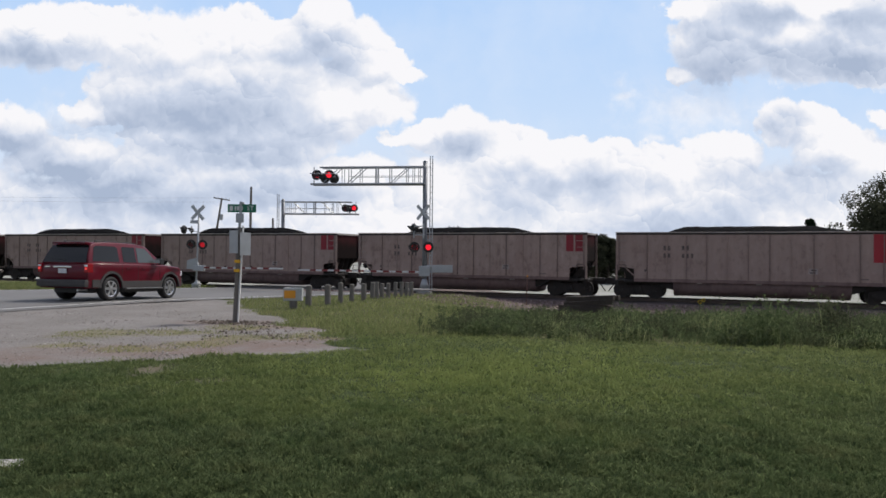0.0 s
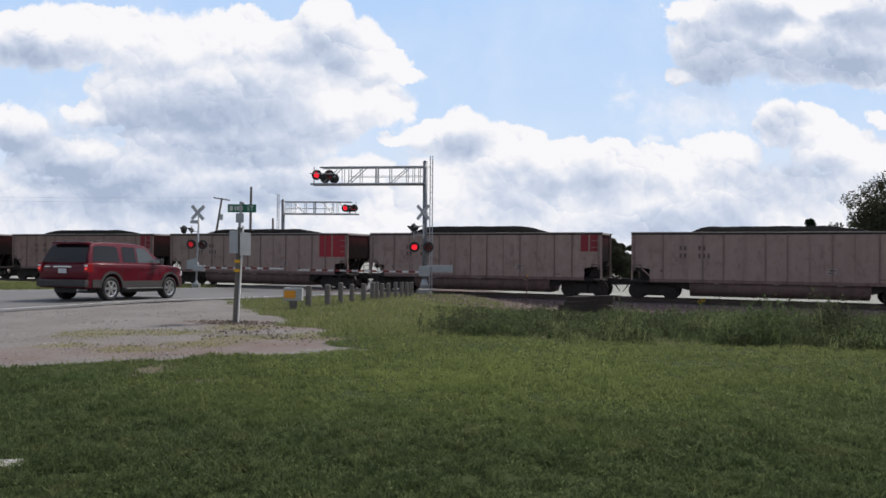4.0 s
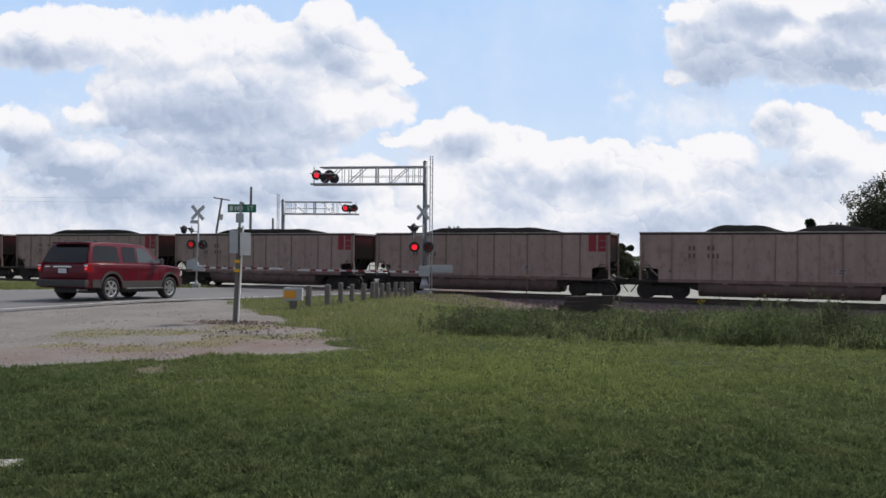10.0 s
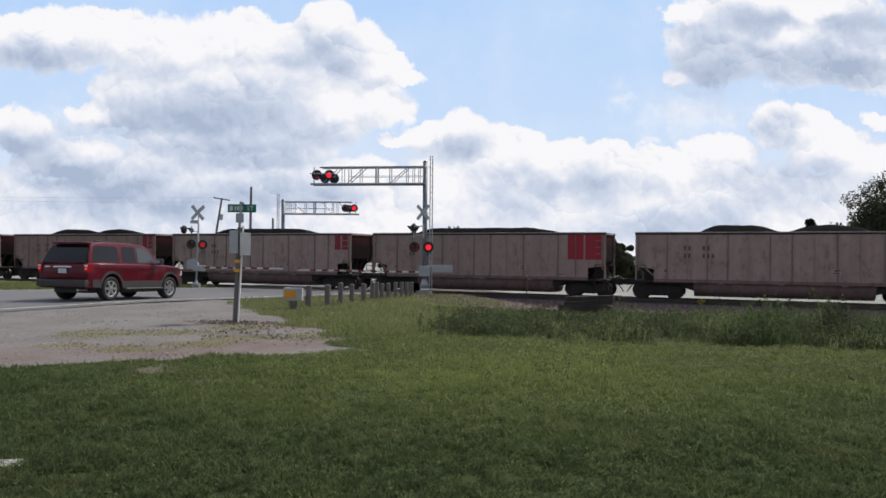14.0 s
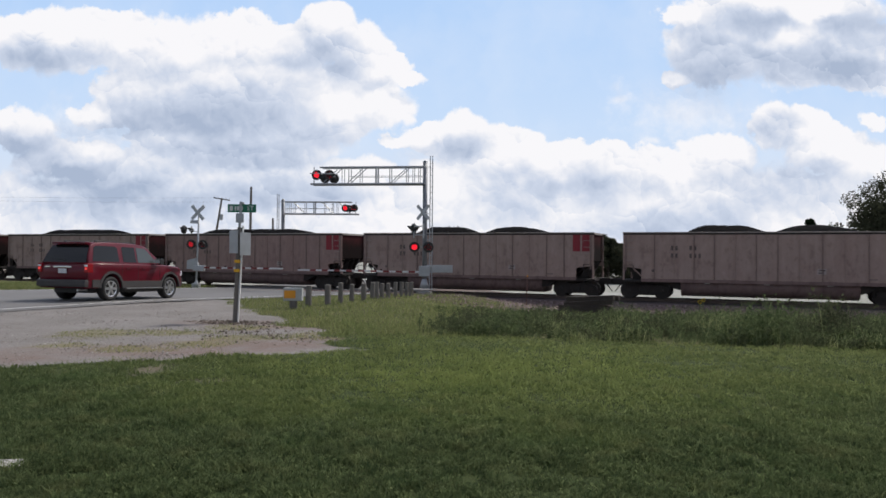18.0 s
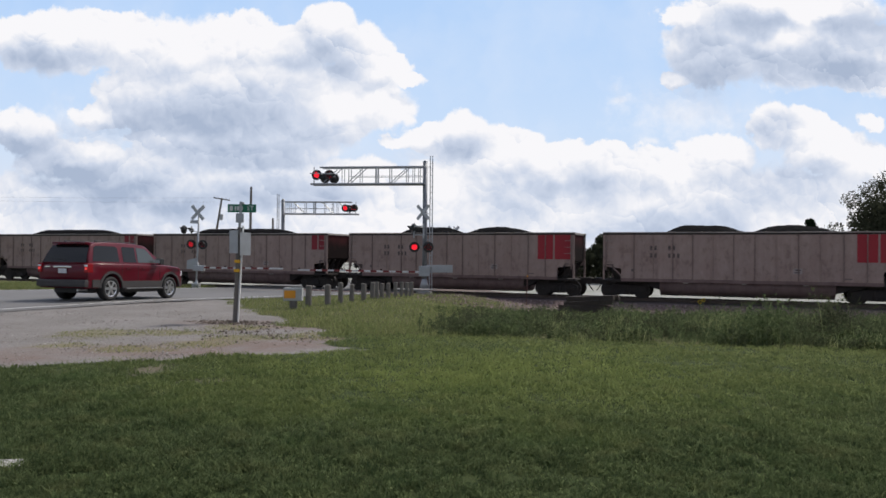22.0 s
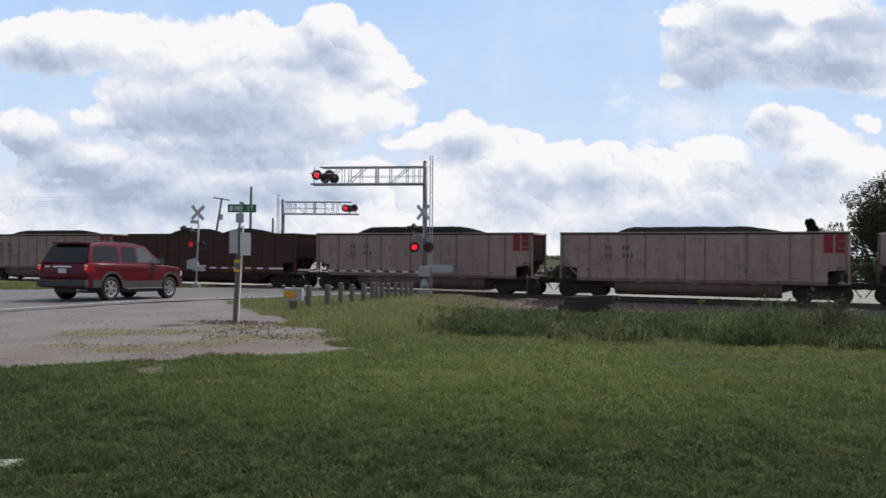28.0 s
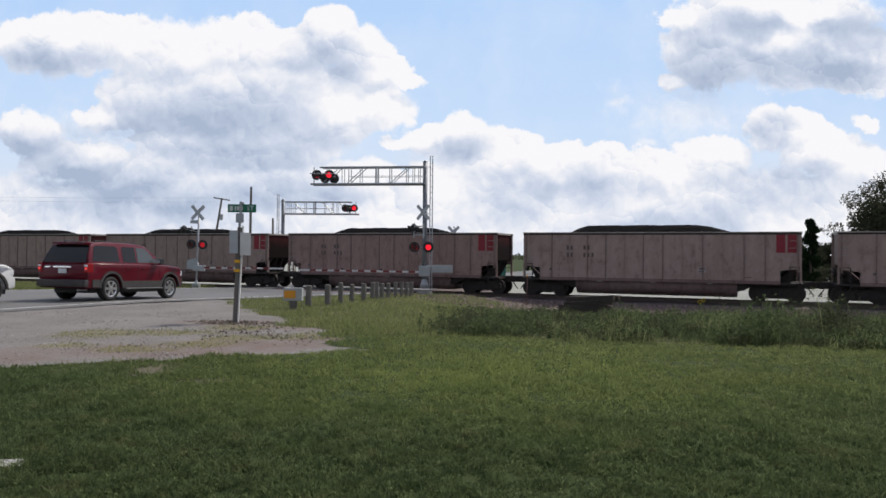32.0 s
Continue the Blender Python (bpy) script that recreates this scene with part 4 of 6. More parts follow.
# short signal mast across the road
left = signal_mast("gate_signal", -15.72, 47.0, -0.75, 5.05, "leaning grey crossing signal mast with crossbuck and a lowered gate", 2.83, 4.85, 3.72, tilt=1.8)
part("sign_panel", abox(-0.5, 0.05, -0.12, -0.1, 4.15, 4.36), M["white_board"], left)
bm = aprism([(-0.62, 1.25), (0.1, 1.25), (0.1, 1.6), (-0.1, 1.95), (-0.62, 1.8)], "y", -0.1, 0.1)
part("counterweight", bm, M["galv"], left, "flat grey counterweight plate")
part("gate_mechanism", abox(-0.2, 0.5, -0.2, 0.2, 1.15, 1.5, 0.05), M["galv"], left)
la = gate(left, 0.3, -0.05, 1.36, 5.6, -12)
la.matrix_basis = pose(0, 0, 0, 0, -1.8, 0) @ la.matrix_basis

# cantilever and mast beyond the track
far, far_arm, zt, zb = cantilever("cantilever_signal", -12.72, 58.5, -1.22, "galvanised steel cantilever crossing signal beyond the track with red flasher lamps", 1, 6.05, 6.85, 0.95, 7.0, 7.45, -3.0, False)
lamp(far_arm, 5.05, -0.4, zb + 0.46, 0)
lamp(far_arm, 5.75, -0.4, zb + 0.46, 1)
lamp(far_arm, 5.2, 0.4, zb + 0.46, 0, 180, lit=False)
fm = signal_mast("gate_signal", 0.86, 57.2, -1.2, 4.85, "grey crossing signal mast beyond the track with a crossbuck", 2.7, 4.5, 0)
fm["group"] = "railway crossing signals"


# ---- vehicles ----
def car_paint(name, base):
    m = Mat(name, 0.30, 0.0, 0.3)
    m.b.inputs["Coat Weight"].default_value = 0.2
    m.b.inputs["Coat Roughness"].default_value = 0.08
    dust = m.noise(2.5, 5)
    m.colour(m.mix(m.ramp(dust, [(0.4, (0, 0, 0)), (0.8, (0.25, 0.25, 0.25))]), base, tuple(0.8 * b + 0.006 for b in base)))
    return m.m


M["paint_red"] = car_paint("dark_red_car_paint", (0.105, 0.003, 0.012))
M["paint_white"] = car_paint("white_car_paint", (0.68, 0.69, 0.70))
M["cladding"] = worn("grey_cladding", (0.045, 0.04, 0.039), (0.075, 0.066, 0.06), 4, 0.55)
m = Mat("dark_glass", 0.08, 0.0, 0.45)
m.colour((0.008, 0.009, 0.01))
M["dark_glass"] = m.m
m = Mat("clear_car_glass", 0.05)
m.colour((0.075, 0.09, 0.095))
M["clear_glass"] = m.m
M["tyre"] = worn("tyre_rubber", (0.022, 0.022, 0.022), (0.05, 0.047, 0.042), 6, 0.85)
m = Mat("alloy", 0.3, 0.9)
m.colour((0.62, 0.62, 0.63))
M["alloy"] = m.m
m = Mat("chrome", 0.12, 1.0)
m.colour((0.75, 0.75, 0.76))
M["chrome"] = m.m
m = Mat("tail_lamp", 0.2)
m.colour((0.22, 0.008, 0.012))
m.b.inputs["Emission Color"].default_value = (1, 0.05, 0.05, 1)
m.b.inputs["Emission Strength"].default_value = 0.03
M["tail"] = m.m
m = Mat("brake_glow", 0.2)
m.colour((0.8, 0.04, 0.05))
m.b.inputs["Emission Color"].default_value = (1, 0.08, 0.06, 1)
m.b.inputs["Emission Strength"].default_value = 0.5
M["brake"] = m.m
m = Mat("clear_lamp", 0.1)
m.colour((0.75, 0.77, 0.8))
M["clear"] = m.m
M["plate"] = worn("plate_white", (0.62, 0.64, 0.66), (0.5, 0.5, 0.5), 9)


def arc(cx, cz, r, a0, a1, n):
    return [(cx + r * math.cos(radians(a0 + (a1 - a0) * i / n)), cz + r * math.sin(radians(a0 + (a1 - a0) * i / n))) for i in range(n + 1)]


def side_bevel(bm, off, seg=3):
    es = [e for e in bm.edges if len(e.link_faces) == 2 and any(len(f.verts) > 8 for f in e.link_faces)]
    bmesh.ops.bevel(bm, geom=es, offset=off, segments=seg, affect="EDGES", profile=0.5, clamp_overlap=True)
    return bm


def suv(name, m, paint, label):
    """A full-size sport utility vehicle: x forward from its rear bumper, y to its left, z from the road."""
    t = thing(name, m, label, "car", "waiting cars")
    RX, FX, R = 1.17, 4.19, 0.405
    hw = 0.99
    body = [(0.13, 0.42)] + arc(RX, 0.42, 0.50, 180, 0, 12) + arc(FX, 0.42, 0.50, 180, 0, 12) + [(5.08, 0.42), (5.16, 0.62), (5.13, 0.92), (5.0, 1.08), (4.7, 1.17), (3.95, 1.23), (2.0, 1.24), (0.17, 1.24), (0.1, 1.1)]
    bm = side_bevel(aprism(body, "y", -hw, hw), 0.045)

    def nose(v):
        """The front corners draw in."""
        if v.co.x > 4.5:
            v.co.y *= 1 - 0.55 * (v.co.x - 4.5) ** 2

    for v in bm.verts:
        nose(v)
    b = smooth(part("body", bm, paint, t))
    # greenhouse
    def sy(z):
        return 0.955 - (max(z, 1.2) - 1.2) * 0.27
    pro = [(0.14, 1.2), (0.24, 1.5), (0.42, 1.83), (0.6, 1.925), (1.5, 1.96), (2.5, 1.945), (2.95, 1.90), (3.1, 1.82), (3.95, 1.2)]
    bm = bmesh.new()
    lo = [bm.verts.new((x, -sy(z), z)) for x, z in pro]
    hi = [bm.verts.new((x, sy(z), z)) for x, z in pro]
    bm.faces.new(lo)
    bm.faces.new(hi[::-1])
    for i in range(len(pro)):
        bm.faces.new((lo[i], hi[i], hi[(i + 1) % len(pro)], lo[(i + 1) % len(pro)]))
    bmesh.ops.recalc_face_normals(bm, faces=bm.faces)
    smooth(part("cabin", side_bevel(bm, 0.035), paint, t))

    def pane(nm, pts, s, mat):
        bm = bmesh.new()
        out = [bm.verts.new((x, s * (sy(z) + 0.006), z)) for x, z in pts]
        inn = [bm.verts.new((x, s * (sy(z) - 0.01), z)) for x, z in pts]
        bm.faces.new(out)
        bm.faces.new(inn[::-1])
        for i in range(len(pts)):
            bm.faces.new((out[i], inn[i], inn[(i + 1) % len(pts)], out[(i + 1) % len(pts)]))
        bmesh.ops.recalc_face_normals(bm, faces=bm.faces)
        return part(nm, bm, mat, t)

    for s in (-1, 1):
        pane("quarter_window", [(0.36, 1.3), (1.58, 1.3), (1.58, 1.76), (1.5, 1.82), (0.62, 1.82), (0.5, 1.76)], s, M["dark_glass"])
        pane("rear_door_window", [(1.78, 1.3), (2.42, 1.3), (2.42, 1.82), (1.84, 1.82), (1.78, 1.78)], s, M["dark_glass"])
        pane("front_door_window", [(2.5, 1.3), (3.5, 1.3), (3.42, 1.4), (2.98, 1.8), (2.5, 1.82)], s, M["clear_glass"])
        # door seams and handles
        for x in (1.66, 2.46, 3.6):
            part("door_seam", abox(x - 0.006, x + 0.006, s * hw - 0.004, s * hw + 0.004, 0.62, 1.19), M["black"], t)
        for x in (1.85, 2.62):
            part("door_handle", abox(x, x + 0.2, s * (hw + 0.015) - 0.015, s * (hw + 0.015) + 0.015, 1.07, 1.11, 0.008), paint, t)
        part("lower_cladding", abox(RX + 0.5, FX - 0.5, s * (hw + 0.004) - 0.03, s * (hw + 0.004) + 0.03, 0.40, 0.66, 0.012), M["cladding"], t, "grey lower door cladding")
        part("running_board", abox(RX + 0.52, FX - 0.52, s * 1.04 - 0.08, s * 1.04 + 0.08, 0.36, 0.43, 0.015), M["cladding"], t, "grey running board with a bright strip")
        part("board_trim", abox(RX + 0.6, FX - 0.6, s * 1.125 - 0.01, s * 1.125 + 0.01, 0.40, 0.43), M["alloy"], t)
        for cx in (RX, FX):
            bm = bmesh.new()
            o, i_ = arc(cx, 0.42, 0.57, 180, 0, 14), arc(cx, 0.42, 0.49, 180, 0, 14)
            prism(bm, o + i_[::-1], "y", s * (hw + 0.005) - 0.03, s * (hw + 0.005) + 0.03)
            part("wheel_arch", bm, M["cladding"], t, "grey wheel arch flare")
        part("bumper_side", abox(0.3, RX - 0.54, s * (hw + 0.004) - 0.03, s * (hw + 0.004) + 0.03, 0.45, 0.70, 0.012), M["cladding"], t, "grey bumper return")
        # mirror
        bm = abox(3.28, 3.5, s * 1.13 - 0.12, s * 1.13 + 0.12, 1.24, 1.46, 0.04)
        part("mirror", bm, M["black"], t, "black door mirror")
        part("mirror_glass", abox(3.265, 3.278, s * 1.13 - 0.1, s * 1.13 + 0.1, 1.27, 1.43), M["chrome"], t)
        # roof rail
        bm = atube((0.75, s * 0.62, 1.985), (2.6, s * 0.62, 1.985), 0.016, 8)
        part("roof_rail", bm, M["black"], t, "black roof rack rail")
        for x in (0.8, 1.7, 2.65):
            part("rail_foot", abox(x - 0.05, x + 0.05, s * 0.62 - 0.018, s * 0.62 + 0.018, 1.92, 1.98), M["black"], t)
        # lamps
        part("tail_lamp", abox(0.07, 0.32, s * 0.93 - 0.07, s * 0.93 + 0.07, 0.93, 1.23, 0.03), M["tail"], t, "red tail lamp with a clear upper band")
        part("brake_lamp", abox(0.064, 0.2, s * 0.935 - 0.045, s * 0.935 + 0.045, 1.02, 1.10, 0.01), M["brake"], t, "glowing red brake lamp")
        part("reverse_lamp", abox(0.062, 0.3, s * 0.935 - 0.06, s * 0.935 + 0.06, 1.12, 1.18, 0.01), M["clear"], t, "clear reversing lamp")
        part("headlamp", abox(4.80, 5.09, s * 0.68 - 0.16, s * 0.68 + 0.14, 0.84, 1.03, 0.03), M["clear"], t, "clear headlamp")
        # wheels
        for cx in (RX, FX):
            w = part("wheel", atube((cx, s * 0.76, R), (cx, s * 0.80, R), 0.27, 20), M["black"], t)
            bm = bmesh.new()
            pr = [(0.27, 0.72), (0.36, 0.70), (0.395, 0.75), (0.405, 0.82), (0.405, 0.92), (0.39, 0.98), (0.35, 1.005), (0.285, 0.985)]
            rings = []
            for k in range(28):
                a = 2 * math.pi * k / 28
                rings.append([bm.verts.new((cx + math.cos(a) * r_, s * y_, R + math.sin(a) * r_)) for r_, y_ in pr])
            for k in range(28):
                p, q = rings[k], rings[(k + 1) % 28]
                for j in range(len(pr)):
                    bm.faces.new((p[j], p[(j + 1) % len(pr)], q[(j + 1) % len(pr)], q[j]))
            bmesh.ops.recalc_face_normals(bm, faces=bm.faces)
            smooth(part("tyre", bm, M["tyre"], w))
            bm = bmesh.new()
            tube(bm, (cx, s * 0.93, R), (cx, s * 0.985, R), 0.085, 14)
            for k in range(6):
                a = 360 / 6 * k
                mm = Matrix.Translation((cx, s * 0.955, R)) @ Matrix.Rotation(radians(a), 4, "Y")
                box(bm, 0.05, 0.275, -0.022, 0.022, -0.045, 0.045, 0.0, mm)
            rr = arc(0, 0, 0.27, 0, 360, 28)[:-1]
            ri = arc(0, 0, 0.235, 0, 360, 28)[:-1]
            v = [[bm.verts.new((cx + u, s * yy, R + z_)) for u, z_ in ring_] for ring_, yy in ((rr, 0.985), (ri, 0.97), (ri, 0.85), (rr, 0.85))]
            for k in range(28):
                for j in range(4):
                    bm.faces.new((v[j][k], v[(j + 1) % 4][k], v[(j + 1) % 4][(k + 1) % 28], v[j][(k + 1) % 28]))
            bmesh.ops.recalc_face_normals(bm, faces=bm.faces)
            part("rim", bm, M["alloy"], w, "silver six-spoke alloy rim")
    # rear
    bm = bmesh.new()
    for lo_, hi_ in ((((0.87, 1.26), (0.82, 1.5))), ((0.82, 1.5), (0.74, 1.82))):
        vs = []
        for y, z in ((-lo_[0], lo_[1]), (lo_[0], lo_[1]), (hi_[0], hi_[1]), (-hi_[0], hi_[1])):
            x = 0.14 + (z - 1.2) * 0.3333 - 0.016 if z <= 1.5 else 0.24 + (z - 1.5) * 0.545 - 0.016
            vs.append(bm.verts.new((x, y, z)))
        bm.faces.new(vs)
    bmesh.ops.remove_doubles(bm, verts=bm.verts, dist=0.001)
    bmesh.ops.recalc_face_normals(bm, faces=bm.faces)
    bmesh.ops.solidify(bm, geom=bm.faces[:], thickness=0.008)
    part("rear_window", bm, M["dark_glass"], t, "dark tinted rear window")
    part("spoiler", abox(0.28, 0.62, -0.66, 0.66, 1.86, 1.93, 0.03), paint, t)
    part("wiper", atube((0.155, -0.02, 1.33), (0.18, 0.5, 1.38), 0.012, 6), M["black"], t)
    part("chrome_bar", abox(0.055, 0.11, -0.36, 0.36, 1.08, 1.14, 0.012), M["chrome"], t, "chrome liftgate bar")
    part("number_plate", abox(0.06, 0.09, -0.16, 0.16, 0.9, 1.05, 0.005), M["plate"], t, "white rear plate")
    part("badge", abox(0.075, 0.1, 0.50, 0.72, 1.09, 1.13), M["chrome"], t)
    part("rear_bumper", abox(0.0, 0.46, -0.985, 0.985, 0.46, 0.70, 0.06), M["cladding"], t, "grey rear bumper")
    part("underbody", abox(0.5, 4.9, -0.72, 0.72, 0.26, 0.44), M["black"], t)
    part("exhaust", atube((0.1, -0.6, 0.36), (0.7, -0.6, 0.36), 0.035, 10), M["alloy"], t)
    # front
    part("front_bumper", abox(4.80, 5.19, -0.80, 0.80, 0.44, 0.78, 0.07), M["cladding"] if paint == M["paint_red"] else paint, t)
    part("grille", abox(5.06, 5.17, -0.55, 0.55, 0.8, 1.03, 0.02), M["chrome"], t, "bright front grille")
    bm = bmesh.new()
    pts = [(3.16, 1.79, 0.74), (3.9, 1.26, 0.86)]
    vs = [bm.verts.new((pts[0][0] + 0.02, -pts[0][2], pts[0][1])), bm.verts.new((pts[0][0] + 0.02, pts[0][2], pts[0][1])), bm.verts.new((pts[1][0] + 0.02, pts[1][2], pts[1][1])), bm.verts.new((pts[1][0] + 0.02, -pts[1][2], pts[1][1]))]
    bm.faces.new(vs)
    bmesh.ops.solidify(bm, geom=bm.faces[:], thickness=0.012)
    part("windscreen", bm, M["dark_glass"], t)
    return t


def on_road(x, y, heading, back):
    """Pose of a car whose right rear tyre stands at x, y."""
    h = radians(heading)
    fwd, left_ = Vector((math.sin(h), math.cos(h), 0)), Vector((-math.cos(h), math.sin(h), 0))
    o = Vector((x, y, 0)) - fwd * 1.17 + left_ * 0.99
    a, b = o + fwd * 1.17, o + fwd * 4.19
    za, zb_ = road_z(to_track(a.x, a.y)) + 0.03, road_z(to_track(b.x, b.y)) + 0.03
    pitch = math.atan2(zb_ - za, 3.02)
    return Matrix.Translation((o.x, o.y, za - 1.17 * math.tan(pitch))) @ Matrix.Rotation(math.pi / 2 - h, 4, "Z") @ Matrix.Rotation(-pitch, 4, "Y")


red_suv = suv("sport_utility_vehicle", on_road(-11.08, 24.65, 17.0, 0), M["paint_red"], "dark red sport utility vehicle with grey cladding waiting at the crossing")


def white_pose(s):
    h = radians(19.0)
    # where its right rear tyre stands when it has stopped, and s metres before that
    return on_road(-13.65 - 3.02 * math.sin(h) + s * math.sin(h), 22.3 - 3.02 * math.cos(h) + s * math.cos(h), 19.0, 0)


white_suv = suv("sport_utility_vehicle", white_pose(0), M["paint_white"], "white sport utility vehicle rolling up behind a waiting car")
WHITE_ROWS = [(t, white_pose(s)) for t, s in ((0.0, -24.0), (20.0, -24.0), (23.0, -22.0), (26.0, -14.0), (28.0, -6.5), (29.0, -3.2), (30.0, -0.95), (30.6, -0.3), (31.0, -0.11), (31.5, -0.03), (32.0, 0.0))]


# ---- street sign and posts ----
sign = thing("street_sign", pose(-4.9, 17.4, ground_z(-4.9, 17.4)), "leaning street-name sign post with two plates and yellow reflectors", "street sign")
lean = 0.045


def on_pole(z):
    return lean * z


M["post_wood"] = worn("weathered_grey_wood", (0.17, 0.155, 0.14), (0.075, 0.068, 0.06), 3, 0.85, bump=0.6)
M["sign_green"] = worn("sign_green", (0.01, 0.17, 0.095), (0.02, 0.13, 0.08), 5, 0.4, amount=0.4)
M["yellow"] = worn("reflector_yellow", (0.75, 0.40, 0.02), (0.5, 0.26, 0.03), 12, 0.4)
M["orange"] = worn("marker_orange", (0.8, 0.33, 0.02), (0.55, 0.22, 0.03), 10, 0.5)
M["box_grey"] = worn("marker_box_grey", (0.42, 0.43, 0.43), (0.28, 0.28, 0.27), 4, 0.6)
part("pole", atube((0, 0, -0.3), (on_pole(2.25), 0, 2.25), 0.062, 14, 0.055), M["post_wood"], sign)
# the pole's lit right side is put in as this white channel
part("sign_channel", abox(0.066, 0.095, -0.045, 0.03, 0.0, 2.3, 0.004, pose(0, 0, 0, 0, math.degrees(lean), 0)), M["stripe_white"], sign, "white sign channel standing for the pole's sunlit right side")
part("upper_pole", atube((on_pole(2.2), -0.02, 2.2), (on_pole(2.86), -0.02, 2.86), 0.035, 10), M["galv"], sign)
for dx, yaw in ((-0.125, -40), (0.15, 60)):
    p = part("back_plate", abox(-0.17, 0.17, -0.006, 0.006, -0.27, 0.27, 0.004), M["galv"], sign, "unpainted grey sign back")
    p.matrix_basis = pose(dx + on_pole(1.9), 0.0, 1.91 if dx < 0 else 1.86, 0, 0, yaw)
for z in (1.45, 1.23):
    part("reflector", abox(on_pole(z) - 0.065, on_pole(z) + 0.075, -0.085, -0.06, z - 0.035, z + 0.04, 0.015), M["yellow"], sign, "yellow reflector band")
small = part("small_plate", abox(-0.09, 0.09, -0.006, 0.006, -0.11, 0.11), M["galv"], sign)
small.matrix_basis = pose(on_pole(2.5), -0.06, 2.47, 0, 0, 12)
blade = part("name_blade", abox(-0.335, 0.335, -0.012, 0.012, -0.095, 0.095, 0.004), M["sign_green"], sign, "green street-name blade with white lettering")
blade.matrix_basis = pose(on_pole(2.7) + 0.03, -0.02, 2.7, 0, 0.0, 0)
part("blade_clamp", abox(-0.03, 0.06, -0.05, 0.02, 0.096, 0.14, 0.01), M["galv"], blade)
for i, (x, w, hgt) in enumerate(((-0.25, 0.075, 0.11), (-0.155, 0.03, 0.11), (-0.09, 0.06, 0.10), (-0.01, 0.06, 0.10))):
    part("name_bar", abox(x - w / 2, x + w / 2, -0.016, -0.0125, -hgt / 2, hgt / 2), M["stripe_white"], blade, "white lettering bar")
txt = bpy.data.curves.new("street_suffix", "FONT")
txt.body, txt.size, txt.align_x, txt.align_y, txt.extrude = "ST", 0.15, "CENTER", "CENTER", 0.001
to = new("street_suffix", txt)
dg = bpy.context.evaluated_depsgraph_get()
tme = bpy.data.meshes.new_from_object(to.evaluated_get(dg))
bpy.data.objects.remove(to)
tme.materials.clear()
tme.materials.append(M["stripe_white"])
st = new("street_suffix", tme)
st.parent = blade
st.matrix_basis = pose(0.2, -0.0145, 0, 90, 0, 0)

# marker box
bx, by = -4.65, 23.0
mk = thing("marker_box", pose(bx, by, ground_z(bx, by)), "grey utility marker box with an orange panel on a short post", "marker")
part("post", atube((0, 0, -0.2), (0, 0, 0.34), 0.12, 10), M["post_wood"], mk)
part("box", abox(-0.29, 0.29, -0.13, 0.13, 0.26, 0.66, 0.02), M["box_grey"], mk)
part("orange_panel", abox(-0.26, 0.09, -0.142, -0.131, 0.34, 0.58), M["orange"], mk, "faded orange panel")

# guard posts towards the mast
def guard_post(x, y, h, r, lean_x, lean_y):
    o = thing("guard_post", pose(x, y, ground_z(x, y), lean_y, lean_x, random.uniform(0, 90)), "weathered grey wooden guard post in rough grass", "post", "row of guard posts")
    bm = atube((0, 0, -0.25), (0, 0, h), r, 12, r * 0.95)
    es = [e for e in bm.edges if all(abs(v.co.z - h) < 1e-4 for v in e.verts)]
    bmesh.ops.bevel(bm, geom=es, offset=0.02, segments=1, affect="EDGES")
    part("post", bm, M["post_wood"], o)
    return o


GP = [(-4.42, 24.3), (-3.95, 25.4), (-3.72, 26.9), (-3.45, 28.0), (-3.16, 29.5), (-2.95, 31.0), (-2.84, 31.9), (-2.68, 32.6), (-2.46, 33.3), (-2.22, 34.6), (-2.0, 35.8), (-1.8, 36.9), (-1.62, 38.0)]
for i, (x, y) in enumerate(GP):
    guard_post(x, y, 0.72 + 0.05 * random.uniform(-1, 1), 0.105 + 0.012 * random.uniform(-1, 1), random.uniform(-2.5, 2.5), random.uniform(-2, 2))

# stack of old ties on the bank
OT = thing("stacked_ties", pose(5.55, 28.6, ground_z(5.55, 28.6) + 0.06, 0, 0, -32), "untidy stack of old black railway ties", "timber stack")
k = 0
for row, (cnt, z) in enumerate(((5, 0.1), (4, 0.29), (3, 0.48), (2, 0.66))):
    for i in range(cnt):
        tie_ = part("old_tie", abox(-0.95, 0.95, -0.11, 0.11, -0.09, 0.09, 0.015), M["tie"], OT)
        tie_.matrix_basis = pose(random.uniform(-0.12, 0.12) + 0.1 * row, (i - cnt / 2) * 0.26, z, random.uniform(-3, 3), random.uniform(-2, 2) - (4 if row >= 2 else 0), random.uniform(-5, 5))

# stakes
M["stake"] = worn("stake_rust", (0.15, 0.075, 0.065), (0.09, 0.055, 0.045), 8, 0.8)
for x, y, h, r in ((4.3, 37.8, 1.45, 0.025), (7.0, 31.2, 0.75, 0.04)):
    o = thing("stake", pose(x, y, ground_z(x, y), 0, 1.5, 0), "thin weathered marker stake in the weeds", "stake")
    part("shaft", atube((0, 0, -0.2), (0, 0, h), r, 8), M["stake"], o)
    part("tip", atube((0, 0, h), (0, 0, h + 0.1), r * 1.3, 8), M["orange"] if r < 0.03 else M["post_wood"], o)

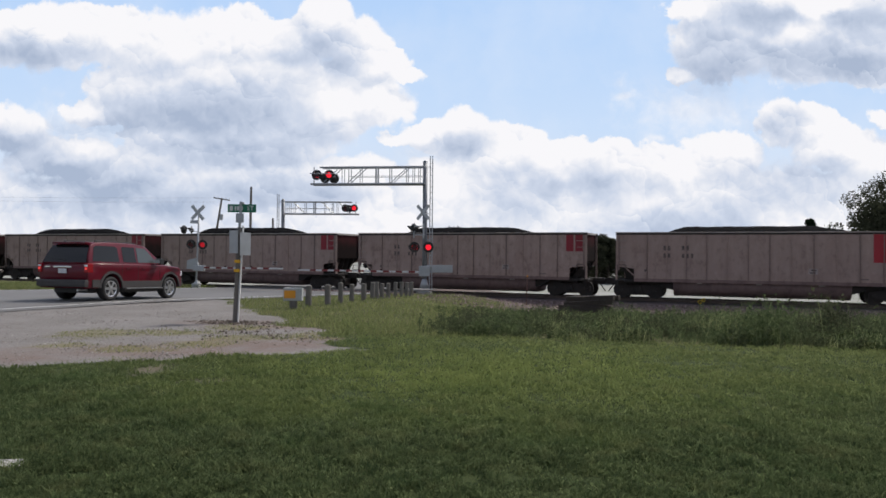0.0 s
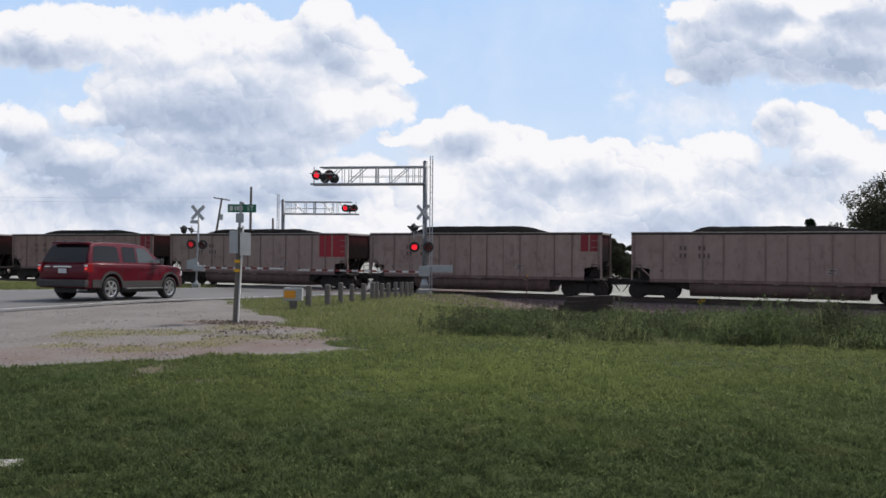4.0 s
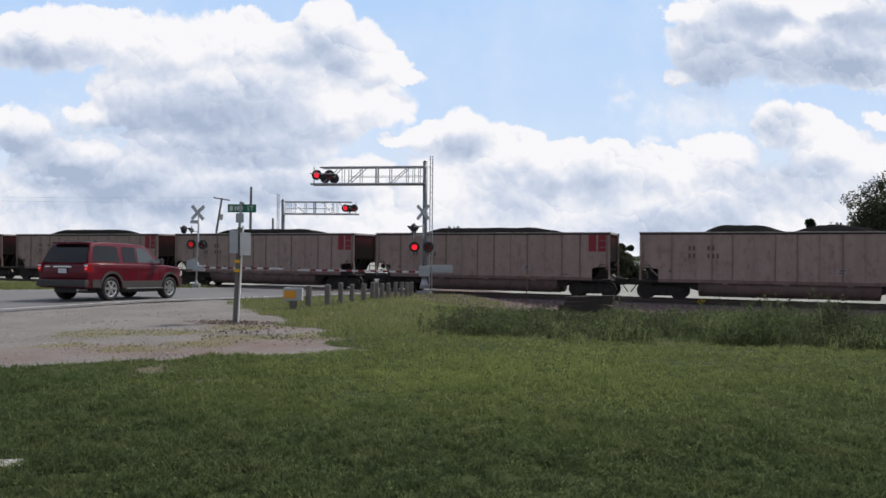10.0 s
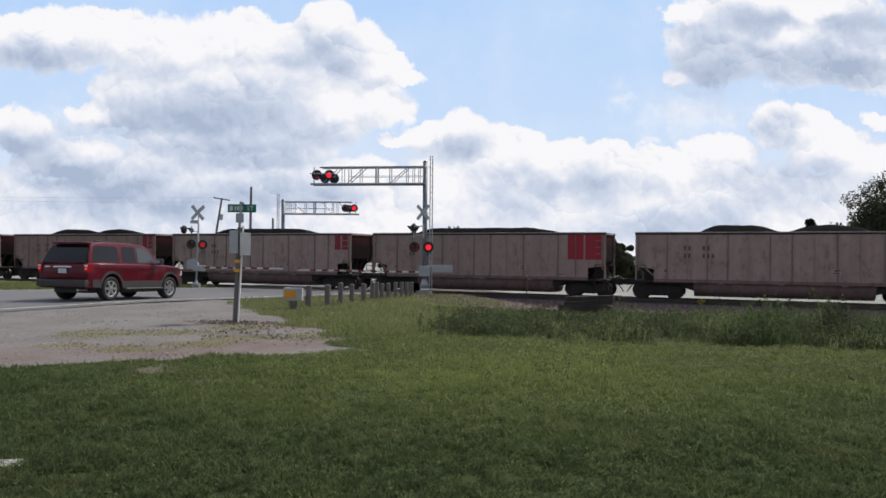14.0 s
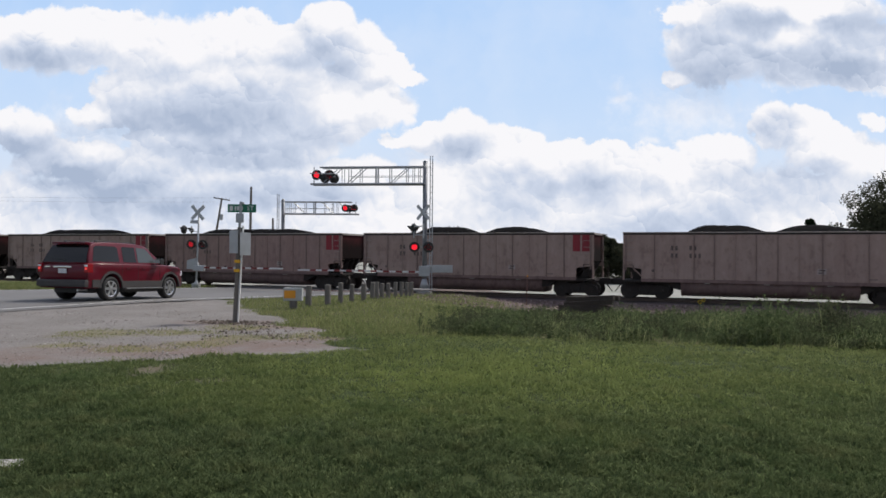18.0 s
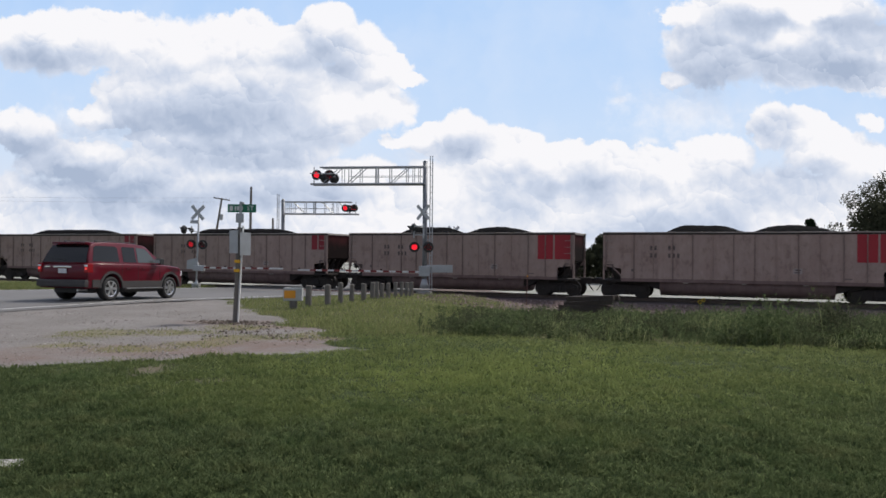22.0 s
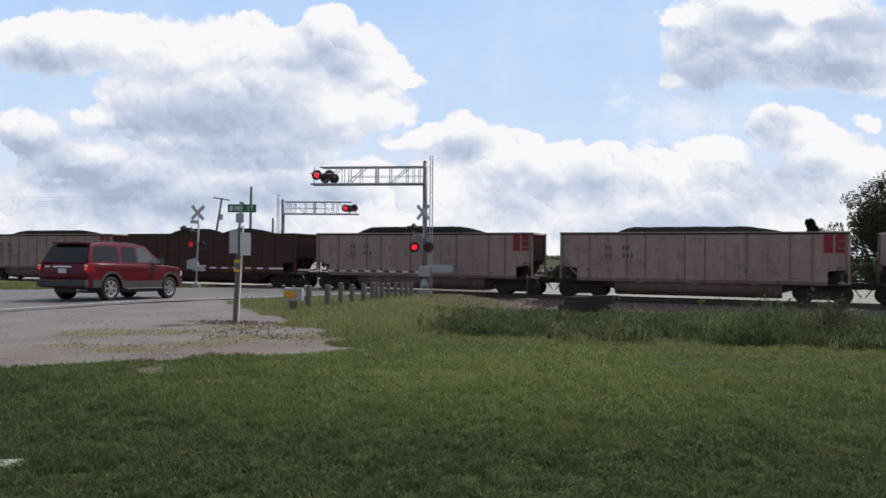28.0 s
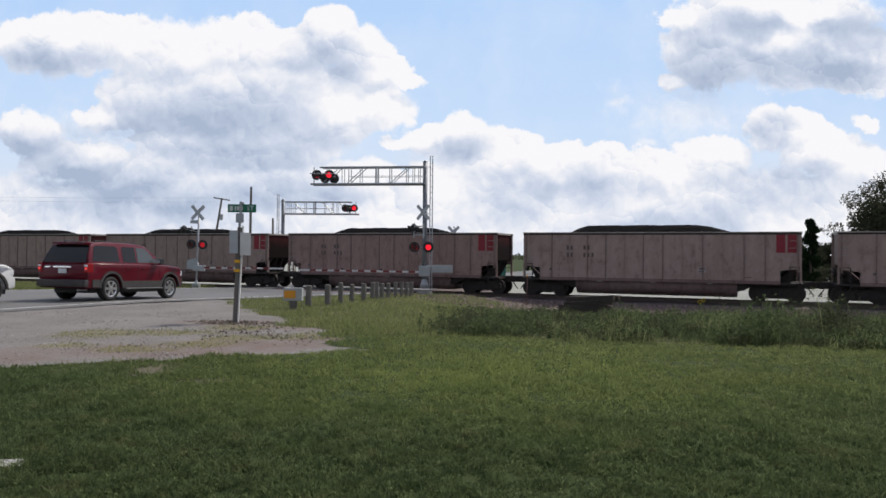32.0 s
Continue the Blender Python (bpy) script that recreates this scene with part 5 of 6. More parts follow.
# green cabinet beyond the track
M["teal"] = worn("teal_enamel", (0.02, 0.17, 0.14), (0.03, 0.11, 0.10), 3, 0.5)
cabi = thing("utility_cabinet", pose(4.72, 62, ground_z(4.72, 62)), "teal green steel utility cabinet standing beyond the track", "cabinet")
part("body", abox(-0.55, 0.55, -0.4, 0.4, 0, 2.55, 0.03), M["teal"], cabi)
part("roof", abox(-0.6, 0.6, -0.46, 0.46, 2.56, 2.64, 0.02), M["teal"], cabi)
part("door", abox(-0.45, 0.45, -0.425, -0.402, 0.2, 2.4, 0.006), M["teal"], cabi)
part("handle", abox(0.32, 0.36, -0.455, -0.427, 1.2, 1.45), M["galv"], cabi)

# power poles
def power_pole(x, y, h, lean_, arm_w, arm_drop, label):
    z = ground_z(x, y)
    o = thing("utility_pole", pose(x, y, z, 0, lean_, 0), label, "utility pole")
    part("pole", atube((0, 0, -0.5), (0, 0, h), 0.19, 12, 0.14), M["post_wood"], o)
    if arm_w:
        part("crossarm", abox(-arm_w / 2, arm_w / 2, -0.07, 0.07, h - arm_drop, h - arm_drop + 0.16), M["post_wood"], o)
        for dx in (-arm_w / 2 + 0.1, -arm_w / 4, arm_w / 4, arm_w / 2 - 0.1):
            part("insulator", atube((dx, 0, h - arm_drop + 0.16), (dx, 0, h - arm_drop + 0.36), 0.06, 8, 0.03), M["white_board"], o)
        part("transformer", atube((0.36, 0, h - 3.3), (0.36, 0, h - 2.4), 0.25, 12), M["galv"], o)
    return o


power_pole(-23.6, 90, 10.9, 0.6, 0, 0, "tall bare wooden utility pole beyond the railway")
power_pole(-34.75, 110, 11.15, 8.7, 2.4, 0.25, "leaning wooden utility pole with crossarm and transformer")
power_pole(-23.8, 103, 7.7, 0.0, 0, 0, "short wooden pole beyond the railway")

# overhead lines from the leaning pole
for i, (z, far_z) in enumerate(((9.7, 10.6), (9.1, 10.0))):
    bm = bmesh.new()
    n = 14
    for k in range(n):
        def hang(q):
            f = q / n
            return (-34.0 - 90 * f, 110 - 3 * f, z + (far_z - z) * f - 2.4 * f * (1 - f))
        tube(bm, hang(k), hang(k + 1), 0.007, 5)
    tagged(part("power_line", bm, M["black"], None), "thin black overhead power line on wooden poles", "power line")

# flat pale slab in the lawn, and crumbs of dirt and stone on the gravel corner
slab = thing("paving_slab", pose(-3.47, 5.4, ground_z(-3.47, 5.4) + 0.01, 0, 0, 12), "pale worn paving slab sunk in the lawn", "slab")
part("slab", abox(-0.38, 0.38, -0.1, 0.1, -0.04, 0.03, 0.015), M["concrete"], slab)


def crumbs(name, pts, mat, label):
    """Small angular stones, joined."""
    verts, faces = [], []
    rg = random.Random(6)
    for x, y, r in pts:
        z = ground_z(x, y)
        i = len(verts)
        for k in range(5):
            a = 2 * math.pi * k / 5 + rg.uniform(-0.4, 0.4)
            q = r * rg.uniform(0.7, 1.2)
            verts.append((x + math.cos(a) * q, y + math.sin(a) * q, z - 0.004))
        verts.append((x + rg.uniform(-0.3, 0.3) * r, y + rg.uniform(-0.3, 0.3) * r, z + r * rg.uniform(0.45, 0.9)))
        faces += [(i + k, i + (k + 1) % 5, i + 5) for k in range(5)]
    me = bpy.data.meshes.new(name)
    me.from_pydata(verts, [], faces)
    me.materials.append(mat)
    return tagged(new(name, me), label, "stones", kind="stuff")


m = Mat("stone_crumb", 0.9)
m.colour(m.ramp(m.island(), [(0.0, (0.09, 0.075, 0.062)), (0.5, (0.18, 0.16, 0.145)), (1.0, (0.34, 0.32, 0.30))]))
M["crumb"] = m.m
m = Mat("dark_clod", 0.95)
m.colour(m.ramp(m.island(), [(0.0, (0.045, 0.035, 0.028)), (1.0, (0.14, 0.11, 0.088))]))
M["clod"] = m.m
rs = random.Random(15)
pts = []
for i in range(9000):
    y = 1 / (1 / 10.3 + (1 / 24.0 - 1 / 10.3) * rs.random())
    x = rs.uniform(-0.64 * y - 0.5, -1.5)
    if gravel_at(x, y) > 0.4 and x * ROAD_N.x + y * ROAD_N.y > ROAD_RIGHT + 0.4:
        pts.append((x, y, 0.008 + 0.022 * rs.random() ** 3))
crumbs("gravel_stones", pts, M["crumb"], "loose grey gravel stones on bare ground")
pts = []
for i in range(420):
    a, r = rs.uniform(0, 6.28), rs.random() ** 0.7
    pts.append((-5.0 + math.cos(a) * r * 1.15, 17.45 + math.sin(a) * r * 0.7, 0.015 + 0.06 * rs.random() ** 2 * (1 - 0.6 * r)))
for i in range(500):
    x, y = rs.uniform(-4.6, -1.6), rs.uniform(12.6, 17.0)
    if gravel_at(x, y) > 0.25:
        pts.append((x, y, 0.012 + 0.04 * rs.random() ** 2.5))
crumbs("dirt_clods", pts, M["clod"], "dark dirt clods scattered round the sign post")

m = Mat("ballast_stone", 0.9)
m.colour(m.ramp(m.island(), [(0.0, (0.075, 0.052, 0.046)), (0.5, (0.18, 0.128, 0.118)), (1.0, (0.34, 0.255, 0.235))]))
M["ballast_stone"] = m.m
pts = []
for i in range(16000):
    u, v = rs.uniform(-16, 17), rs.uniform(2.5, 4.9)
    p = TRACK0 + ALONG * u - AWAY * v
    pts.append((p.x, p.y, 0.03 + 0.035 * rs.random()))


def bed_z(v):
    return RAIL_Z + lerp_table(v, [(0.0, -0.17), (1.3, -0.16), (2.2, -0.17), (3.4, -0.36), (5.2, -0.45)])


def ballast_stones():
    verts, faces = [], []
    for x, y, r in pts:
        z = max(bed_z(to_track(x, y)), ground_z(x, y)) + 0.01
        i = len(verts)
        for k in range(4):
            a = 1.57 * k + rs.uniform(-0.5, 0.5)
            verts.append((x + math.cos(a) * r, y + math.sin(a) * r, z + rs.uniform(-0.02, 0.02)))
        verts.append((x + rs.uniform(-0.4, 0.4) * r, y + rs.uniform(-0.4, 0.4) * r, z + r * rs.uniform(0.6, 1.2)))
        faces += [(i + k, i + (k + 1) % 4, i + 4) for k in range(4)]
    me = bpy.data.meshes.new("ballast_stones")
    me.from_pydata(verts, [], faces)
    me.materials.append(M["ballast_stone"])
    return tagged(new("ballast_stones", me), "loose purple-grey ballast stones beside the rail", "stones", kind="stuff")


for i in range(9000):
    x, y = rs.uniform(-3, 24), rs.uniform(26, 42)
    if 4.8 < to_track(x, y) < 13.5 and noise.noise((x * 0.4, y * 0.4, 12)) > -0.25:
        pts.append((x, y, 0.025 + 0.035 * rs.random()))
ballast_stones()


# ---- trees ----
def foliage(name, a, b, c_, through_=0.35, patchy=0.8):
    m = Mat(name, 0.95, 0.0, 0.0)
    isl = m.island()
    big = m.noise(0.8, 3)
    c = m.mix(isl, a, b)
    mid_ = m.noise(2.6, 4, 0.65)
    c = m.mix(m.ramp(big, [(0.38, (0, 0, 0)), (0.64, (patchy, patchy, patchy))]), c, c_)
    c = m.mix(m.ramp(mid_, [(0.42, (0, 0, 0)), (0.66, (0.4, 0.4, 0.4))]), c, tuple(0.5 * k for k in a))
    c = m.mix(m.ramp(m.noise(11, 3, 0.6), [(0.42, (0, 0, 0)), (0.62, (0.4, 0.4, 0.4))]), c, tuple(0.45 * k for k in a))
    m.colour(c)
    tr = m.node("BsdfTranslucent")
    m.link(c, tr.inputs[0])
    mx = m.node("MixShader")
    mx.inputs[0].default_value = through_
    m.link(m.b.outputs[0], mx.inputs[1])
    m.link(tr.outputs[0], mx.inputs[2])
    m.link(mx.outputs[0], m.t.nodes["Material Output"].inputs[0])
    return m.m


M["bark"] = worn("bark", (0.10, 0.08, 0.065), (0.05, 0.042, 0.035), 4, 0.9, bump=0.8)
M["leaf"] = foliage("tree_leaf", (0.058, 0.066, 0.042), (0.10, 0.105, 0.066), (0.05, 0.054, 0.038), 0.3, 0.6)
M["needle"] = foliage("evergreen_leaf", (0.015, 0.028, 0.014), (0.03, 0.045, 0.02), (0.012, 0.02, 0.012), 0.15)


def leaf_mesh(name, centres, per, spread, size, mat, seed, flat=1.0):
    """Many small leaves scattered round clump centres (x, y, z, radius), as one mesh."""
    rg = np.random.RandomState(seed)
    C = np.repeat(np.array(centres), per, axis=0)
    n = len(C)
    d = rg.normal(size=(n, 3))
    d /= np.linalg.norm(d, axis=1)[:, None]
    rad = C[:, 3:4] * spread * rg.uniform(0.25, 1.0, (n, 1)) ** 0.5
    d[:, 2] *= flat
    P = C[:, :3] + d * rad
    u = rg.normal(size=(n, 3))
    u /= np.linalg.norm(u, axis=1)[:, None]
    w = rg.normal(size=(n, 3))
    w -= (w * u).sum(1)[:, None] * u
    w /= np.linalg.norm(w, axis=1)[:, None]
    s = size * rg.uniform(0.6, 1.4, (n, 1))
    V = np.stack([P - u * s, P + w * s * 0.5, P + u * s, P - w * s * 0.5], axis=1).reshape(-1, 3)
    me = bpy.data.meshes.new(name)
    me.from_pydata(V.tolist(), [], np.arange(n * 4).reshape(-1, 4).tolist())
    me.materials.append(mat)
    return me


def tree(name, x, y, height, radius, trunk_h, seed, leafmat, label, squash=0.8, per=150, size=0.16, clumps=90):
    rg = random.Random(seed)
    z = ground_z(x, y)
    t = thing(name, pose(x, y, z), label, "tree")
    bm = bmesh.new()
    tube(bm, (0, 0, -0.3), (0.1, 0, trunk_h), 0.03 * height, 10, 0.02 * height)
    tube(bm, (0.1, 0, trunk_h - 0.05), (0.0, 0.1, height * 0.75), 0.02 * height, 8, 0.006 * height)
    part("trunk", bm, M["bark"], t)
    mid = trunk_h + (height - trunk_h) * 0.5
    centres = []
    for i in range(clumps):
        a, e = rg.uniform(0, 2 * math.pi), math.asin(rg.uniform(-0.75, 1.0))
        k = rg.uniform(0.45, 1.0) * (1 + 0.22 * noise.noise((math.cos(a) * 2, math.sin(a) * 2, e * 2 + seed)))
        c = (math.cos(a) * math.cos(e) * radius * k, math.sin(a) * math.cos(e) * radius * k, mid + math.sin(e) * (height - trunk_h) * 0.5 * k)
        centres.append((*c, radius * rg.uniform(0.12, 0.24)))
        if i % 6 == 0:
            b = (0.05, 0.0, trunk_h + rg.uniform(0.0, 0.4) * (height - trunk_h))
            part("limb", atube(b, c, 0.008 * height, 6, 0.002 * height), M["bark"], t)
    crown = new("crown", leaf_mesh("crown", centres, per, 1.0, size, leafmat, seed, squash))
    crown.parent = t
    return t


tree("broadleaf_tree", 56.9, 86, 12.4, 9.8, 0.7, 3, M["leaf"], "large dark green broadleaf tree beyond the railway", per=210, size=0.15, clumps=360)
tree("broadleaf_tree", 17.0, 76, 4.6, 3.0, 0.5, 5, M["leaf"], "small round-topped dark green tree beyond the railway", per=420, size=0.12, clumps=80)
tree("broadleaf_tree", 42.0, 84, 5.6, 3.4, 0.7, 11, M["leaf"], "low spreading dark green tree beyond the railway", per=150, size=0.15, clumps=70)


def spindly(x, y, height, seed, label):
    """A thin evergreen with uneven tiers."""
    rg = random.Random(seed)
    t = thing("evergreen_tree", pose(x, y, ground_z(x, y)), label, "tree")
    part("trunk", atube((0, 0, -0.3), (0, 0, height * 0.96), 0.14, 8, 0.03), M["bark"], t)
    centres = []
    for i in range(26):
        h = height * (0.12 + 0.86 * i / 25)
        r = (1 - i / 30) * 1.9 * rg.uniform(0.35, 1.0)
        a = rg.uniform(0, 6.28)
        tip = (math.cos(a) * r, math.sin(a) * r, h + 0.1)
        part("limb", atube((0, 0, h - 0.2), tip, 0.04, 5, 0.015), M["bark"], t)
        for k in (0.35, 0.7, 1.0):
            centres.append((tip[0] * k, tip[1] * k, h - 0.2 + 0.3 * k, 0.42))
    centres.append((0, 0, height * 0.97, 0.45))
    crown = new("crown", leaf_mesh("crown", centres, 110, 1.0, 0.10, M["needle"], seed, 0.6))
    crown.parent = t
    return t


spindly(34.9, 70, 6.4, 21, "ragged narrow evergreen tree beyond the railway")
spindly(33.0, 71, 5.0, 22, "ragged low evergreen tree beyond the railway")

# rough bushes beyond the yard
def bush(x, y, h, r, seed):
    rg = random.Random(seed)
    t = thing("bush", pose(x, y, ground_z(x, y)), "rough dark green bush beyond the railway", "bush", "bushes beyond the railway")
    for i in range(5):
        a = rg.uniform(0, 6.28)
        part("stem", atube((0, 0, -0.1), (math.cos(a) * r * 0.5, math.sin(a) * r * 0.5, h * 0.6), 0.035, 5, 0.012), M["bark"], t)
    cs = [(rg.gauss(0, r * 0.45), rg.gauss(0, r * 0.4), h * rg.uniform(0.12, 0.85), 0.55) for k in range(34)]
    c = new("foliage", leaf_mesh("foliage", cs, 110, 1.0, 0.11, M["leaf"], seed, 0.8))
    c.parent = t
    return t


rb = random.Random(99)
for i in range(17):
    bush(12.5 + i * 2.6 + rb.uniform(-0.6, 0.6), 79 + rb.uniform(-2.5, 2.5) - i * 0.3, 1.7 + rb.uniform(-0.3, 0.9), 2.1, 300 + i)

# far hedgerow along the fields
hc = []
rg_ = random.Random(8)
for i in range(420):
    x = -420 + i * 2.3 + rg_.uniform(-1, 1)
    hgt = 2.2 + 1.6 * noise.noise((x * 0.02, 0, 0)) + rg_.uniform(0, 1.2)
    for k in range(3):
        hc.append((x, 430 + rg_.uniform(-3, 3), -1.4 + hgt * (k + 0.5) / 3, 1.3))
hedge = new("far_hedgerow", leaf_mesh("far_hedgerow", hc, 14, 1.0, 0.5, M["leaf"], 31, 0.8))
tagged(hedge, "distant dark green hedgerow across the fields", "hedge", kind="stuff")


# ---- grass and weeds ----
def blades(name, pts, height, width, lean_, seed, mat):
    """One triangle-pair blade at each point: a lower quad and a tip, bent over."""
    rg = np.random.RandomState(seed)
    P = np.array(pts)
    n = len(P)
    h = np.asarray(height).reshape(-1, 1) * rg.uniform(0.55, 1.25, (n, 1))
    w = np.asarray(width).reshape(-1, 1) * rg.uniform(0.7, 1.3, (n, 1))
    a = rg.uniform(0, 2 * np.pi, n)
    across = np.stack([np.cos(a), np.sin(a), np.zeros(n)], 1)
    b = rg.uniform(0, 2 * np.pi, n)
    out = np.stack([np.cos(b), np.sin(b), np.zeros(n)], 1) * rg.uniform(0.1, 1.0, (n, 1)) * lean_
    up = np.array([[0, 0, 1.0]])
    v0, v1 = P - across * w / 2, P + across * w / 2
    midp = P + up * h * 0.6 + out * h * 0.35
    v2, v3 = midp + across * w * 0.38, midp - across * w * 0.38
    v4 = P + up * h * 0.95 + out * h
    V = np.stack([v0, v1, v2, v3, v4], 1).reshape(-1, 3)
    i = np.arange(n) * 5
    loops = np.stack([i, i + 1, i + 2, i + 3, i + 3, i + 2, i + 4], 1).reshape(-1)
    starts = np.stack([np.arange(n) * 7, np.arange(n) * 7 + 4], 1).reshape(-1)
    me = bpy.data.meshes.new(name)
    me.vertices.add(n * 5)
    me.vertices.foreach_set("co", V.reshape(-1))
    me.loops.add(n * 7)
    me.loops.foreach_set("vertex_index", loops.astype(np.int32))
    me.polygons.add(n * 2)
    me.polygons.foreach_set("loop_start", starts.astype(np.int32))
    me.update(calc_edges=True)
    me.materials.append(mat)
    return new(name, me)


def patchy_lawn(mat):
    """Lawn colour by place: yellower towards the verge and in one oval, deep bluish green in patches."""
    t = mat.node_tree
    bsdf, trans = t.nodes["Principled BSDF"], next(n for n in t.nodes if n.type == "BSDF_TRANSLUCENT")
    last = bsdf.inputs["Base Color"].links[0].from_socket
    co = t.nodes.new("ShaderNodeTexCoord")
    sx = t.nodes.new("ShaderNodeSeparateXYZ")
    t.links.new(co.outputs["Object"], sx.inputs[0])

    def calc(op, a, b, c=0.0):
        k = t.nodes.new("ShaderNodeMath")
        k.operation = op
        for v, q in zip((a, b, c), k.inputs):
            if isinstance(v, (int, float)):
                q.default_value = v
            else:
                t.links.new(v, q)
        return k.outputs[0]

    def noisy(scale, detail):
        k = t.nodes.new("ShaderNodeTexNoise")
        k.inputs["Scale"].default_value, k.inputs["Detail"].default_value, k.inputs["Roughness"].default_value = scale, detail, 0.6
        t.links.new(co.outputs["Object"], k.inputs["Vector"])
        return k.outputs["Fac"]

    def over(value, lo, hi, most, colour):
        nonlocal last
        r = t.nodes.new("ShaderNodeMapRange")
        for k, v in (("From Min", lo), ("From Max", hi), ("To Min", 0.0), ("To Max", most)):
            r.inputs[k].default_value = v
        t.links.new(value, r.inputs["Value"])
        x = t.nodes.new("ShaderNodeMix")
        x.data_type = "RGBA"
        t.links.new(r.outputs[0], x.inputs[0])
        t.links.new(last, x.inputs[6])
        x.inputs[7].default_value = (*colour, 1)
        last = x.outputs[2]

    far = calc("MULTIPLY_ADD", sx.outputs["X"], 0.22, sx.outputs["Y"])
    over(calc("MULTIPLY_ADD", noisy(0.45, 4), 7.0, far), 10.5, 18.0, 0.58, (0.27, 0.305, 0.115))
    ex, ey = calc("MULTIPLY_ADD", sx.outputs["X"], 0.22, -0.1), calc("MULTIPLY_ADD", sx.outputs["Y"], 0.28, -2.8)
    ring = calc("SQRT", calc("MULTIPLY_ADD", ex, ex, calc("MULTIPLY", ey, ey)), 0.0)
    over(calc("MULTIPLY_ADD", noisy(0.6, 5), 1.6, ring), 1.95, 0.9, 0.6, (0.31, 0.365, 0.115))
    over(noisy(0.9, 5), 0.52, 0.68, 0.45, (0.06, 0.11, 0.042))
    over(noisy(2.1, 4), 0.54, 0.74, 0.4, (0.27, 0.27, 0.12))
    # small dark spots painted for the shaded gaps between tufts
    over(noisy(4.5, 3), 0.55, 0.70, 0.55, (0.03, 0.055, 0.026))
    t.links.new(last, bsdf.inputs["Base Color"])
    t.links.new(last, trans.inputs[0])
    return mat


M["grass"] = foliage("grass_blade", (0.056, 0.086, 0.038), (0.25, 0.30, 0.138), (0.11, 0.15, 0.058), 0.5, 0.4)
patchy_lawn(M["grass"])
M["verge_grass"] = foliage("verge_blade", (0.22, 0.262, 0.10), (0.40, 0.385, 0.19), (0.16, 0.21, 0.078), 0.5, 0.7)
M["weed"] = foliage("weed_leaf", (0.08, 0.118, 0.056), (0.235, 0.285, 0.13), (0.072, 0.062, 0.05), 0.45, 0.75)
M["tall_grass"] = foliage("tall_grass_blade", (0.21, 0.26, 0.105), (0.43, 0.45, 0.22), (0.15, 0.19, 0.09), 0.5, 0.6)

rg = np.random.RandomState(12)
lawn_pts, lh, lw = [], [], []
n_try = 330000
yy = 1.0 / (1.0 / 4.2 + (1.0 / 17.6 - 1.0 / 4.2) * rg.uniform(0, 1, n_try))
xx = rg.uniform(-1, 1, n_try) * (0.64 * yy + 0.3)
keep = rg.uniform(0, 1, n_try)
# the lawn goes on all round, thinner where nobody walks up to it
n_more = 120000
xx = np.concatenate([xx, rg.uniform(-15, 18, n_more)])
yy = np.concatenate([yy, rg.uniform(-14, 15, n_more)])
keep = np.concatenate([keep, rg.uniform(0, 1, n_more)])
for x, y, k in zip(xx, yy, keep):
    g_ = gravel_at(x, y)
    if g_ > 0.45 or verge_at(x, y) > (0.6 if x < 0.6 else 0.97):
        continue
    tuft = noise.noise((x * 0.7, y * 0.7, 3)) + 0.6 * noise.noise((x * 2.3, y * 2.3, 8))
    if -5 < x < -1.5 and y < 11 and spots_at(x, y, BARE) * 0.8 > k:
        continue
    nap = noise.noise((x * 7.0, y * 5.0, 13))
    if k > min(0.8, 0.46 + 0.045 * max(y, 3.0)) + 0.6 * tuft + 0.7 * nap:
        continue
    lawn_pts.append((x, y, ground_z(x, y) + 0.005))
    long = 1.7 if k < 0.06 else 1.0
    lh.append((0.045 + 0.024 * tuft + 0.028 * nap) * long)
    lw.append(0.0055 + 0.0008 * max(y, 4.0) + (0.006 if y < 4.2 or abs(x) > 0.64 * y + 0.3 else 0.0))
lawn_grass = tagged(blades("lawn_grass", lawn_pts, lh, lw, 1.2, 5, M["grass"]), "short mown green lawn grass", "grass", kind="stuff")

# broad little leaves among the blades, flat to the ground
pick = rg.permutation(len(lawn_pts))[:22000]
LP = np.repeat(np.array(lawn_pts)[pick], 2, axis=0)
LP[:, :2] += rg.normal(size=(len(LP), 2)) * 0.035
LP[:, 2] += rg.uniform(0.012, 0.045, len(LP))
n = len(LP)
ang = rg.uniform(0, 2 * np.pi, n)
U = np.stack([np.cos(ang), np.sin(ang), rg.normal(size=n) * 0.35], 1)
Wd = np.stack([-np.sin(ang), np.cos(ang), rg.normal(size=n) * 0.35], 1)
sz = (0.007 + 0.0011 * np.maximum(LP[:, 1:2], 4.0)) * rg.uniform(0.6, 1.4, (n, 1))
V = np.stack([LP - U * sz, LP + Wd * sz * 0.6, LP + U * sz, LP - Wd * sz * 0.6], 1).reshape(-1, 3)
me = bpy.data.meshes.new("lawn_leaves")
me.from_pydata(V.tolist(), [], np.arange(n * 4).reshape(-1, 4).tolist())
me.materials.append(M["grass"])
tagged(new("lawn_leaves", me), "low broad leaves growing in the lawn", "grass", kind="stuff")

